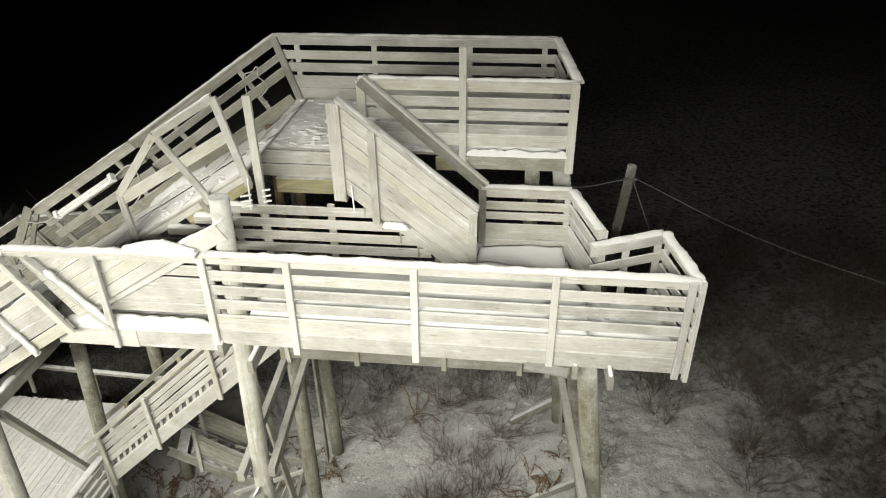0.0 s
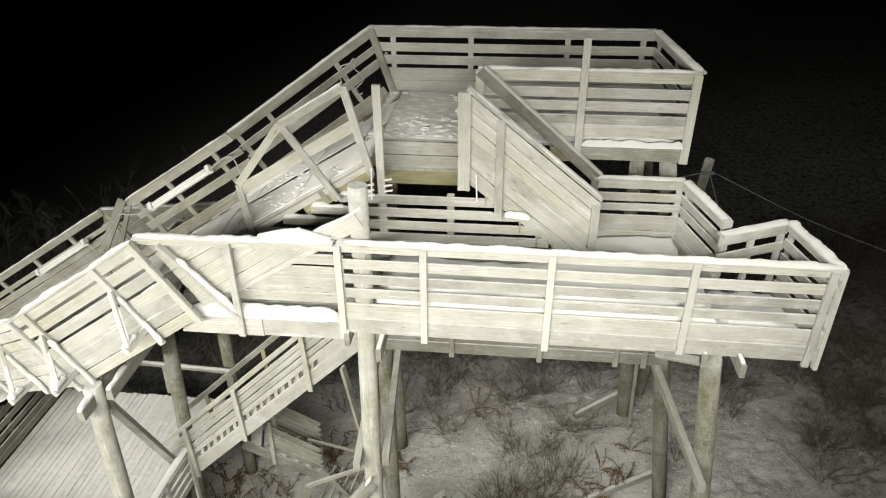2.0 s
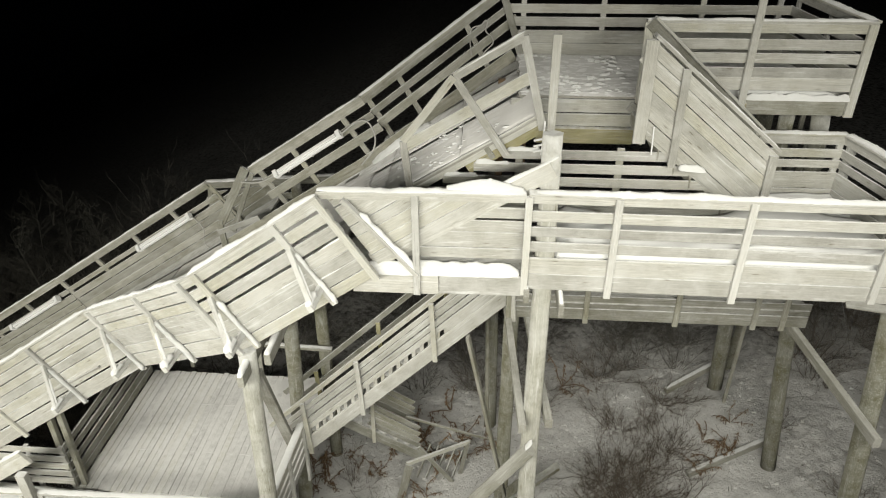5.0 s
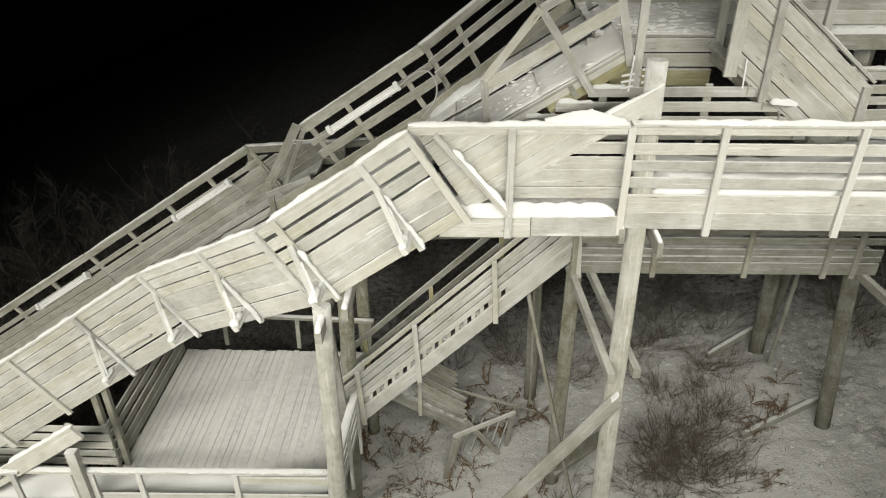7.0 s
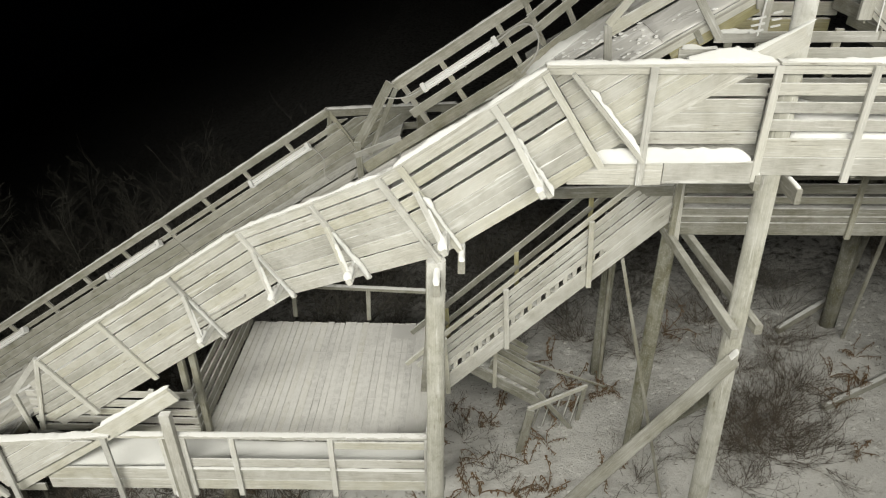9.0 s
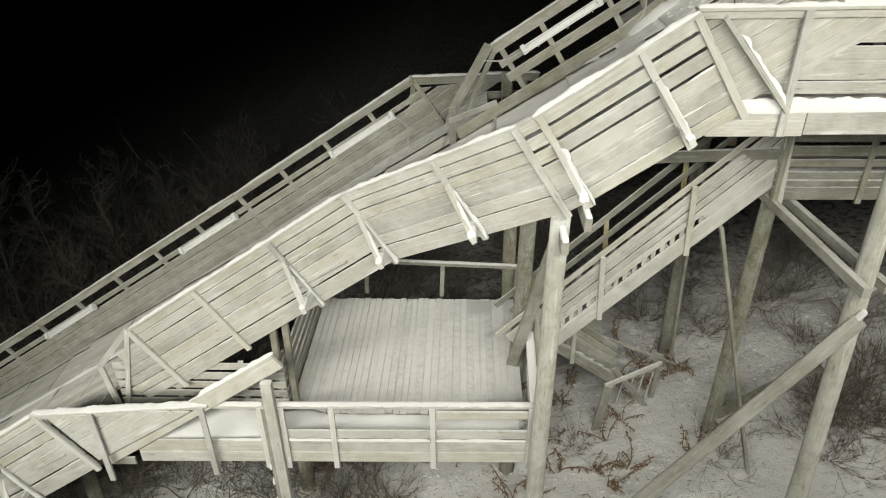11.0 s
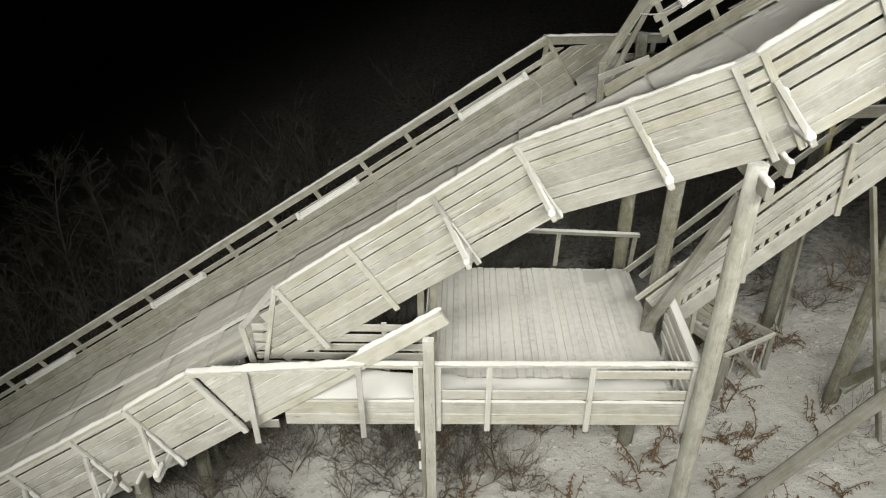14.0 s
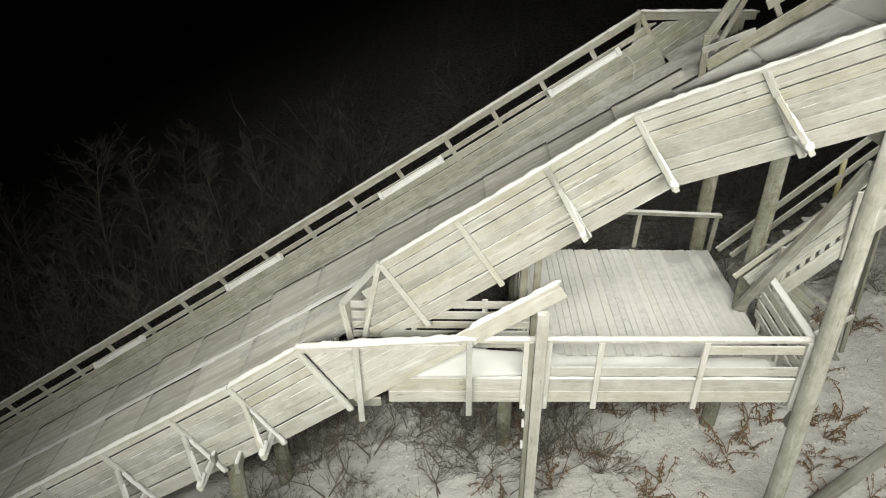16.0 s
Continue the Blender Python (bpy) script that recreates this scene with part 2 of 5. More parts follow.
AGED = wood("aged_board", (0.58, 0.57, 0.515), (0.43, 0.42, 0.37), (0.25, 0.255, 0.17), 0.45, 0.6, line_amount=0.45, moss=0.25)
LOG = wood("log_wood", (0.33, 0.33, 0.275), (0.23, 0.23, 0.18), (0.17, 0.155, 0.085), 0.35, 0.7, moss=0.6)
BARE = wood("bare_beam", (0.37, 0.365, 0.32), (0.26, 0.255, 0.215), (0.18, 0.18, 0.13), 0.4, 0.5, rime_amount=0.25)
MOSSY = wood("mossy_board", (0.46, 0.42, 0.24), (0.33, 0.30, 0.16), (0.22, 0.23, 0.09), 0.25, 0.6)
FLOOR = wood("floor_board", (0.50, 0.49, 0.445), (0.36, 0.35, 0.31), (0.27, 0.265, 0.22), 0.4, 0.5, rime_amount=0.7)
DUSTED = wood("dusted_board", (0.72, 0.72, 0.70), (0.64, 0.64, 0.62), (0.56, 0.56, 0.54), 0.2, 0.3, (0.78, 0.78, 0.765), 0.25)
SNOW = snow_mat("snow", (0.86, 0.87, 0.86), (0.74, 0.75, 0.73), 0.7, 0.018)
CRUST = snow_mat("snow_crust", (0.80, 0.81, 0.80), (0.58, 0.58, 0.56), 0.8, 0.02)
FILM = snow_mat("snow_film", (0.76, 0.76, 0.745), (0.70, 0.70, 0.685), 0.6, 0.004)
GROUND = ground_mat()
TREAD = tread_mat("trodden_snow", (0.80, 0.80, 0.785), (0.68, 0.68, 0.655), (6.5, 10.0, 7.0), 0.36)
WHITE = plain("white_enamel", (0.92, 0.93, 0.92), 0.35, 0, 0.04)
TUBE = plain("frosted_tube", (0.94, 0.95, 0.94), 0.2, 0, 0.02)
CABLE = plain("pale_cable", (0.55, 0.55, 0.52), 0.5, 0, 0.1)
WIRE = plain("frosted_wire", (0.30, 0.30, 0.29), 0.5, 0, 0.1)
STEEL = plain("galvanised_steel", (0.5, 0.5, 0.5), 0.45, 0.8, 0.1)
TWIG = plain("brown_twig", (0.19, 0.16, 0.125), 0.85, 0, 0.3)
LEAF = plain("withered_leaf", (0.275, 0.185, 0.105), 0.8, 0, 0.3)
TREE_BARK = plain("frosted_bark", (0.20, 0.195, 0.165), 0.85, 0, 0.3, 6.0)
BARK = plain("pale_bark", (0.185, 0.175, 0.15), 0.85, 0, 0.35, 6.0)

RUSTY = wood("rusty_board", (0.36, 0.25, 0.15), (0.24, 0.16, 0.09), (0.16, 0.10, 0.06), 0.15, 0.5, rime_amount=0.3)
FELT = felt_mat()
SCUFFED = tread_mat("scuffed_snow", (0.84, 0.835, 0.81), (0.74, 0.735, 0.70), (3.2, 9.0, 3.2), 0.40)

# ---- mesh helpers ----
RND = random.Random(7)
MESHES = {}
HOME = {}


def box_mesh(length, width, thick, mat):
    """A sawn piece along x with eased edges: width is z, thickness is y."""
    key = (round(length, 2), round(width, 3), round(thick, 3), mat.name)
    if key in MESHES:
        return MESHES[key]
    l, w, t = key[0] / 2, key[1] / 2, key[2] / 2
    c = min(0.005, t * 0.3, w * 0.3)
    ring = [(-t + c, -w), (t - c, -w), (t, -w + c), (t, w - c), (t - c, w), (-t + c, w), (-t, w - c), (-t, -w + c)]
    verts = [(x, y, z) for x in (-l, l) for y, z in ring]
    faces = [[k, (k + 1) % 8, 8 + (k + 1) % 8, 8 + k] for k in range(8)]
    faces += [list(range(7, -1, -1)), list(range(8, 16))]
    me = bpy.data.meshes.new("sawn_piece")
    me.from_pydata(verts, [], [f[::-1] for f in faces])
    me.materials.append(mat)
    bm = bmesh.new()
    bm.from_mesh(me)
    bmesh.ops.recalc_face_normals(bm, faces=bm.faces)
    bm.to_mesh(me)
    bm.free()
    MESHES[key] = me
    return me


def thing(name, at, label, category, group="", kind=""):
    ob = new(name)
    ob.empty_display_size = 0.1
    ob.location = at
    HOME[ob.name] = Matrix.Translation(at)
    return tagged(ob, label, category, group, kind)


def put_under(ob, parent, m, label=""):
    if parent is None:
        ob.matrix_basis = m
    else:
        ob.parent = parent
        ob.matrix_basis = HOME[parent.name].inverted() @ m
        if label:
            ob["label"] = label
    return ob


def axes(a, b, up):
    a, b = Vector(a), Vector(b)
    x = (b - a).normalized()
    u = Vector(up)
    z = (u - x * u.dot(x)).normalized()
    m = Matrix((x, z.cross(x), z)).transposed().to_4x4()
    m.translation = (a + b) / 2
    return m


def plank(parent, name, a, b, width, thick, mat=None, up=(0, 0, 1), label="", loose=0.004):
    """A board from a to b (middle line); its width points along up."""
    m = axes(a, b, up)
    jig = pose(0, RND.uniform(-loose, loose) * 0.6, RND.uniform(-loose, loose), RND.uniform(-0.8, 0.8), RND.uniform(-0.12, 0.12), RND.uniform(-0.12, 0.12))
    ob = new(name, box_mesh((Vector(b) - Vector(a)).length, width, thick, mat or WOOD))
    return put_under(ob, parent, m @ jig, label)


def sawn_off(ob, point, normal):
    """Cuts away what lies on the normal's side of a world plane, as a saw would."""
    m = ob.matrix_basis if ob.parent is None else HOME[ob.parent.name] @ ob.matrix_basis
    inv = m.inverted()
    bm = bmesh.new()
    bm.from_mesh(ob.data)
    cut = bmesh.ops.bisect_plane(bm, geom=bm.verts[:] + bm.edges[:] + bm.faces[:], plane_co=inv @ Vector(point), plane_no=inv.to_3x3() @ Vector(normal), clear_outer=True)
    rim = [e for e in cut["geom_cut"] if isinstance(e, bmesh.types.BMEdge)]
    if rim:
        bmesh.ops.edgeloop_fill(bm, edges=rim)
    me = ob.data.copy()
    bm.to_mesh(me)
    bm.free()
    ob.data = me
    return ob


def log_mesh(length, r0, r1, mat, seed, sides=16, rings=7):
    rr = random.Random(seed)
    bm = bmesh.new()
    rows = []
    wob = [rr.uniform(-0.06, 0.06) for _ in range(sides)]
    for i in range(rings):
        f = i / (rings - 1)
        r = r0 + (r1 - r0) * f
        dy, dz = rr.uniform(-0.006, 0.006), rr.uniform(-0.006, 0.006)
        rows.append([bm.verts.new((f * length - length / 2, dy + r * (1 + wob[k]) * math.cos(k * math.tau / sides), dz + r * (1 + wob[k]) * math.sin(k * math.tau / sides))) for k in range(sides)])
    for p, q in zip(rows, rows[1:]):
        for k in range(sides):
            bm.faces.new((p[k], p[(k + 1) % sides], q[(k + 1) % sides], q[k])).smooth = True
    bm.faces.new(rows[0][::-1])
    bm.faces.new(rows[-1])
    bmesh.ops.recalc_face_normals(bm, faces=bm.faces)
    me = bpy.data.meshes.new("log")
    bm.to_mesh(me)
    bm.free()
    me.materials.append(mat)
    return me


def log_post(a, b, r0=0.12, r1=0.105, label="", category="post", group="support posts", parent=None, name="support_post", mat=None):
    """A round pole from its foot a to its top b."""
    ob = new(name, log_mesh((Vector(b) - Vector(a)).length, r0, r1, mat or LOG, int(abs(a[0] * 91 + a[1] * 37)) + 3))
    put_under(ob, parent, axes(a, b, (0, 1, 0.1)))
    if parent is None:
        tagged(ob, label or "round greyish-green log post with frost standing in snow", category, group)
    return ob


def snow_strip(a, b, width, high, label="uneven snow lying along the top of a wooden rail", name="rail_snow", mat=None, gaps=0.0, seed=0, taper=0.08, calm=1.0):
    """Snow along a line: a rounded, lumpy ridge with ragged sides."""
    a, b = Vector(a), Vector(b)
    n = max(8, int((b - a).length / 0.022))
    x = (b - a).normalized()
    side = x.cross(Vector((0, 0, 1))).normalized()
    up = side.cross(x)
    bm = bmesh.new()
    rows = []
    for i in range(n + 1):
        f = i / n
        p = a.lerp(b, f)
        k = noise.noise(p * 2.6 + Vector((seed, 0, 0))) * 0.5 + noise.noise(p * 7.0 + Vector((0, seed, 0))) * 0.4 + noise.noise(p * 22.0) * 0.14 + 0.62
        k = max(0.06, 0.62 + (k - 0.62) * calm - gaps)
        end = min(1.0, f / taper, (1 - f) / taper)
        h = high * k * (0.25 + 0.75 * math.sin(end * math.pi / 2))
        w = width / 2 * (0.74 + 0.26 * min(k, 1.1)) * (0.6 + 0.4 * math.sin(end * math.pi / 2))
        sway = noise.noise(p * 4.0 + Vector((0, 0, seed + 5))) * width * 0.08
        row = []
        for q in range(7):
            ang = math.pi * q / 6
            row.append(bm.verts.new(p + side * (sway - math.cos(ang) * w * (1 + 0.22 * calm * noise.noise(p * 30 + Vector((q, 0, 0))))) + up * (h * math.sin(ang) ** 0.7 * (1 + 0.2 * calm * noise.noise(p * 28 + Vector((0, q, 0)))) - 0.004)))
        rows.append(row)
    for p, q in zip(rows, rows[1:]):
        for k in range(6):
            bm.faces.new((p[k], p[k + 1], q[k + 1], q[k])).smooth = True
        bm.faces.new((p[6], p[0], q[0], q[6]))
    bm.faces.new(rows[0])
    bm.faces.new(rows[-1][::-1])
    bmesh.ops.recalc_face_normals(bm, faces=bm.faces)
    me = bpy.data.meshes.new("snow")
    bm.to_mesh(me)
    bm.free()
    me.materials.append(mat or SNOW)
    return tagged(new(name, me), label, "snow", "", "stuff")


def snow_sheet(corners, high, name, label, mat=None, step=0.06, seed=0, edge=0.12, calm=False):
    """A drift on a four-sided floor patch (corners in order), thickest where the noise says, thinning at its edges."""
    c = [Vector(v) for v in corners]
    nu = max(4, int((c[1] - c[0]).length / step))
    nv = max(4, int((c[3] - c[0]).length / step))
    verts, faces = [], []
    for i in range(nu + 1):
        for j in range(nv + 1):
            u, v = i / nu, j / nv
            p = c[0].lerp(c[1], u).lerp(c[3].lerp(c[2], u), v)
            lip = min(1, u / edge, (1 - u) / edge, v / edge, (1 - v) / edge)
            k = 0.55 + 0.9 * noise.noise(p * 1.3 + Vector((seed, 0, 0))) + 0.35 * noise.noise(p * 5 + Vector((0, seed, 0)))
            if calm:
                k = 0.62 + 0.4 * noise.noise(p * 0.8 + Vector((seed, 0, 0))) + 0.06 * noise.noise(p * 4)
            p = p + Vector((noise.noise(p * 6) * 0.03, noise.noise(p * 6 + Vector((9, 0, 0))) * 0.03, 0))
            verts.append(p + Vector((0, 0, high * max(0.02, k) * max(0, lip) ** 0.6 - 0.006)))
    for i in range(nu):
        for j in range(nv):
            q = i * (nv + 1) + j
            faces.append((q, q + nv + 1, q + nv + 2, q + 1))
    me = bpy.data.meshes.new("drift")
    me.from_pydata([tuple(v) for v in verts], [], faces)
    for f in me.polygons:
        f.use_smooth = True
    me.materials.append(mat or SNOW)
    bm = bmesh.new()
    bm.from_mesh(me)
    bmesh.ops.recalc_face_normals(bm, faces=bm.faces)
    if sum(f.normal.z for f in bm.faces) < 0:
        bmesh.ops.reverse_faces(bm, faces=bm.faces)
    bm.to_mesh(me)
    bm.free()
    return tagged(new(name, me), label, "snow", "", "stuff")


def railing(a, b, rows, posts, out, label, post_len=1.25, cap=(0.125, 0.03), post=(0.075, 0.045), group="deck railings", snow=0.05, mat=None, post_from=0.03, name="railing", board_t=0.028, parent=None, gaps=0.0, ends=(0, 0)):
    """A railing whose cap runs from a to b. rows: boards as (top, bottom) below the cap, square to it. posts: places 0..1.
    out: the side on which the posts stand."""
    a, b, out = Vector(a), Vector(b), Vector(out).normalized()
    x = (b - a).normalized()
    n = x.cross(out).normalized()
    if n.z < 0:
        n = -n
    t = parent or thing(name, (a + b) / 2 - n * 1.1, label, "railing", group)
    if cap:
        plank(t, "cap_board", a - n * cap[1] / 2, b - n * cap[1] / 2, cap[0], cap[1], mat, out)
    for top, bot in rows:
        mid = n * -((top + bot) / 2)
        plank(t, "rail_board", a + mid + x * ends[0], b + mid - x * ends[1], bot - top, board_t, mat, n)
    for f in posts:
        p = a.lerp(b, f) + out * (board_t / 2 + post[1] / 2 + 0.002)
        plank(t, "post", p - n * post_len, p - n * post_from, post[0], post[1], mat or HOAR, x)
    if snow:
        snow_strip(a, b, cap[0] * 1.0 if cap else 0.06, snow, seed=a.x * 3 + a.y, gaps=gaps)
    return t

# ---- plan ----
SLOPE = 0.637


def cap_z(x):
    """Height of the slide's rail line."""
    return 8.853 + SLOPE * x


def bed_z(x):
    """Height of the slide's floor."""
    return 7.75 + 0.615 * x


TOP_Z, MID_Z, LOW_Z = 6.0, 4.62, -0.2


def ground_z(x, y):
    z = -1.5 + 0.19 * x if x > -3 else -2.07 + 0.11 * (x + 3)
    if x < -12:
        z = -3.06 + 0.4 * (x + 12)
    if x > 3:
        z = -0.93 + 0.05 * (x - 3)
    far = max(0.0, y - 14)
    z -= 0.05 * far
    v = Vector((x, y, 0))
    return z + 0.3 * noise.noise(v * 0.16) + 0.10 * noise.noise(v * 0.7) + 0.04 * noise.noise(v * 1.9) + 0.018 * noise.noise(v * 3.6) + 0.018 * max(0.0, noise.noise(v * 6.1))


def footprints():
    """Places of old footprints: wandering tracks through the snow."""
    rr, cells = random.Random(3), {}
    for x, y, a in ((3.2, 8.6, 2.1), (3.0, 9.5, 0.2), (4.2, 10.5, 2.8), (3.3, 11.8, 0.1), (2.6, 10.6, 1.4), (-0.5, 12.4, 0.1), (-1.2, 10.0, 2.4), (-5.0, 10.4, 0.4), (1.0, 9.2, 0.6), (1.2, 8.2, 0.4)):
        for k in range(16):
            a += rr.uniform(-0.22, 0.22)
            x, y = x + 0.36 * math.cos(a), y + 0.36 * math.sin(a)
            s = 0.09 if k % 2 else -0.09
            p = (x - s * math.sin(a), y + s * math.cos(a), a, rr.uniform(0.035, 0.07))
            cells.setdefault((round(p[0]), round(p[1])), []).append(p)
    return cells


PRINTS = footprints()


def dent(x, y):
    out = 0.0
    for i in (-1, 0, 1):
        for j in (-1, 0, 1):
            for px, py, a, deep in PRINTS.get((round(x) + i, round(y) + j), ()):
                u = (x - px) * math.cos(a) + (y - py) * math.sin(a)
                w = (y - py) * math.cos(a) - (x - px) * math.sin(a)
                q = (u / 0.17) ** 2 + (w / 0.085) ** 2
                if q < 2.2:
                    out += deep * (0.35 * (q - 1) if q > 1 else q - 1) if q < 1 else 0.02 * (2.2 - q)
    return out


# ---- ground ----


def ground():
    def line(lo, hi, mid_lo, mid_hi, fine):
        out, v, step = [], mid_lo, fine
        while v > lo:
            out.append(v)
            v -= step
            step *= 1.25
        out = [lo] + out[::-1]
        v = mid_lo + fine
        while v < mid_hi:
            out.append(v)
            v += fine
        step = fine
        while v < hi:
            out.append(v)
            v += step
            step *= 1.25
        return out + [hi]

    xs, ys = line(-600, 600, -19, 8, 0.07), line(-400, 600, 5, 15, 0.07)
    verts = [(x, y, ground_z(x, y) + dent(x, y)) for x in xs for y in ys]
    k = len(ys)
    faces = [(i * k + j, (i + 1) * k + j, (i + 1) * k + j + 1, i * k + j + 1) for i in range(len(xs) - 1) for j in range(k - 1)]
    me = bpy.data.meshes.new("ground")
    me.from_pydata(verts, [], faces)
    for f in me.polygons:
        f.use_smooth = True
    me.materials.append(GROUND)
    return tagged(new("ground", me), "trampled snow over sloping ground with dead grass", "ground", "", "structure")


ground()

# ---- decks ----
MID_ROWS = ((0.035, 0.125), (0.215, 0.335), (0.405, 0.515), (0.585, 0.70), (0.77, 0.965), (0.98, 1.175))
TOP_ROWS = ((0.035, 0.14), (0.215, 0.335), (0.375, 0.49), (0.54, 0.66), (0.665, 0.82))
BACK_ROWS = ((0.035, 0.15), (0.235, 0.36), (0.42, 0.55), (0.60, 0.78), (0.79, 0.97))
NOOK_ROWS = ((0.035, 0.15), (0.21, 0.32), (0.36, 0.46), (0.52, 0.74), (0.75, 0.97))


def deck(name, x0, x1, y0, y1, z, label, along="x", w=0.12, joists=True, mat=None, uneven=False):
    t = thing(name, ((x0 + x1) / 2, (y0 + y1) / 2, z), label, "deck", "", "structure")
    lo, hi = (y0, y1) if along == "x" else (x0, x1)
    v = lo + w / 2
    full = w
    while v < hi:
        w = full * RND.uniform(0.85, 1.15) if uneven else full
        g = RND.uniform(-0.02, 0.02)
        slit = RND.choice((0.003, 0.004, 0.006, 0.010)) if uneven else 0.008
        if along == "x":
            plank(t, "floor_board", (x0 + g, v, z - 0.016), (x1 + g, v, z - 0.016), w - slit, 0.032, mat or FLOOR, (0, 1, 0), loose=0.002)
        else:
            plank(t, "floor_board", (v, y0 + g, z - 0.016), (v, y1 + g, z - 0.016), w - slit, 0.032, mat or FLOOR, (1, 0, 0), loose=0.002)
        v += w
    if joists:
        lo, hi = (x0, x1) if along == "x" else (y0, y1)
        n = max(2, int((hi - lo) / 0.7))
        for i in range(n + 1):
            v = lo + 0.05 + (hi - lo - 0.1) * i / n
            if along == "x":
                plank(t, "joist", (v, y0 + 0.02, z - 0.12), (v, y1 - 0.02, z - 0.12), 0.17, 0.05, GREY)
            else:
                plank(t, "joist", (x0 + 0.02, v, z - 0.12), (x1 - 0.02, v, z - 0.12), 0.17, 0.05, GREY)
    return t


# top platform
deck("upper_deck", -2.95, 1.0, 8.42, 10.34, TOP_Z, "high wooden platform with trodden snow on its boards", mat=FLOOR)
rear = railing((-3.2, 10.37, 6.95), (0.86, 10.37, 6.95), BACK_ROWS, (0.08, 0.36, 0.7, 0.96), (0, 1, 0), "weathered slatted rear railing of the platform, its corner post leaning", snow=0.02)
for board in [ob for ob in rear.children if ob.name.startswith("rail_board")]:
    sawn_off(board, (-3.2, 10.37, 6.93), (-0.95, 0, -0.31))
plank(rear, "post", (-2.90, 10.325, 6.0), (-3.205, 10.325, 6.925), 0.10, 0.05, AGED, (1, 0, 0))
railing((0.86, 10.40, 6.95), (1.03, 8.36, 6.95), BACK_ROWS, (0.05, 0.5), (1, 0, 0), "weathered slatted end railing of the high platform", snow=0.025)
tn = railing((-1.53, 8.36, 6.95), (1.03, 8.36, 6.95), TOP_ROWS, (0.012, 0.985), (0, -1, 0), "weathered slatted railing facing the stairs with a tall middle post", post_len=1.12, post=(0.1, 0.05), snow=0.03)
plank(tn, "post", (-0.29, 8.30, 5.86), (-0.29, 8.30, 7.33), 0.085, 0.05, None, (1, 0, 0))
fa = thing("edge_beam", (-0.2, 8.36, 5.8), "stained edge beam under the high platform", "beam")
plank(fa, "fascia_board", (-0.55, 8.375, 5.93), (1.03, 8.375, 5.93), 0.20, 0.04, GREY)
plank(fa, "lower_board", (-3.05, 8.40, 5.885), (-1.45, 8.40, 5.885), 0.165, 0.04)
plank(fa, "lower_board", (-3.02, 8.41, 5.70), (-1.45, 8.41, 5.70), 0.155, 0.04)
plank(fa, "bearer", (-2.72, 8.45, 5.48), (-1.5, 8.45, 5.48), 0.20, 0.09, MOSSY)
for x in (-3.16, -2.83):
    rp = thing("deck_prop", (x, 9.6, 2.95), "rust-brown sawn prop between gallery and high platform", "post", "support posts")
    plank(rp, "post_board", (x, 9.6, 2.95), (x, 9.6, 5.85), 0.10, 0.09, RUSTY, (1, 0, 0))
plank(fa, "end_block", (-0.62, 8.33, 5.90), (-0.22, 8.33, 5.90), 0.17, 0.04, MOSSY)
snow_sheet(((-0.5, 8.45, TOP_Z), (0.95, 8.45, TOP_Z), (0.95, 9.3, TOP_Z), (-0.5, 9.3, TOP_Z)), 0.14, "deck_snow", "drifted snow on the high platform by its railing", seed=3)

snow_sheet(((-2.93, 8.43, TOP_Z + 0.006), (0.98, 8.43, TOP_Z + 0.006), (0.85, 10.33, TOP_Z + 0.006), (-2.93, 10.33, TOP_Z + 0.006)), 0.014, "deck_snow", "thin trodden snow with footprints on the high platform", TREAD, seed=8, step=0.05, edge=0.01)

snow_strip((-0.25, 8.335, 6.03), (1.0, 8.335, 6.03), 0.10, 0.085, "ragged snow on the ledge below the high railing", "ledge_snow", gaps=-0.1)

# middle deck
deck("middle_deck", -4.9, 1.25, 6.42, 7.5, MID_Z, "long wooden walkway under fresh snow")
deck("middle_deck_nook", -0.1, 1.1, 7.52, 8.28, MID_Z, "snowed-in wooden corner of the walkway beside the stairs")
deck("middle_deck_end", 1.26, 2.18, 6.42, 7.34, MID_Z, "snowed-in far end of the walkway")
railing((-2.87, 6.38, 5.65), (2.2, 6.38, 5.62), MID_ROWS, (0.0, 0.18, 0.442, 0.724, 0.985), (0, -1, 0), "long pale slatted railing along the walkway, snow on its cap", snow=0.048, post_len=1.23)
railing((-5.06, 6.32, 5.65), (-2.9, 6.36, 5.65), ((0.035, 0.11),), (0.47,), (0, -1, 0), "level snow-laden rail over the sloping slide boards", snow=0.06)
ef = thing("edge_beam", (-4.0, 6.36, 4.5), "stepped edge boards under the snowy lip of the walkway", "beam")
for x0, x1, top, bot in ((-5.30, -4.78, 4.62, 4.53), (-4.77, -3.81, 4.62, 4.38), (-3.80, -2.90, 4.64, 4.40)):
    plank(ef, "fascia_board", (x0, 6.35, (top + bot) / 2), (x1, 6.35, (top + bot) / 2), top - bot, 0.035)
railing((2.2, 6.36, 5.60), (2.03, 7.40, 5.58), MID_ROWS[:5], (0.03, 0.97), (1, 0, 0), "short slatted end railing of the walkway with lumpy snow", snow=0.06)
railing((2.03, 7.42, 5.57), (1.20, 7.05, 5.57), ((0.035, 0.16), (0.26, 0.37)), (0.05, 0.5), (0, 1, 0), "low two-board railing closing the walkway end", snow=0.03)
railing((1.06, 8.28, 5.63), (1.32, 7.34, 5.60), NOOK_ROWS, (0.04, 0.94), (1, 0, 0), "short slatted railing of the snowed-in corner", snow=0.06, post=(0.1, 0.08))
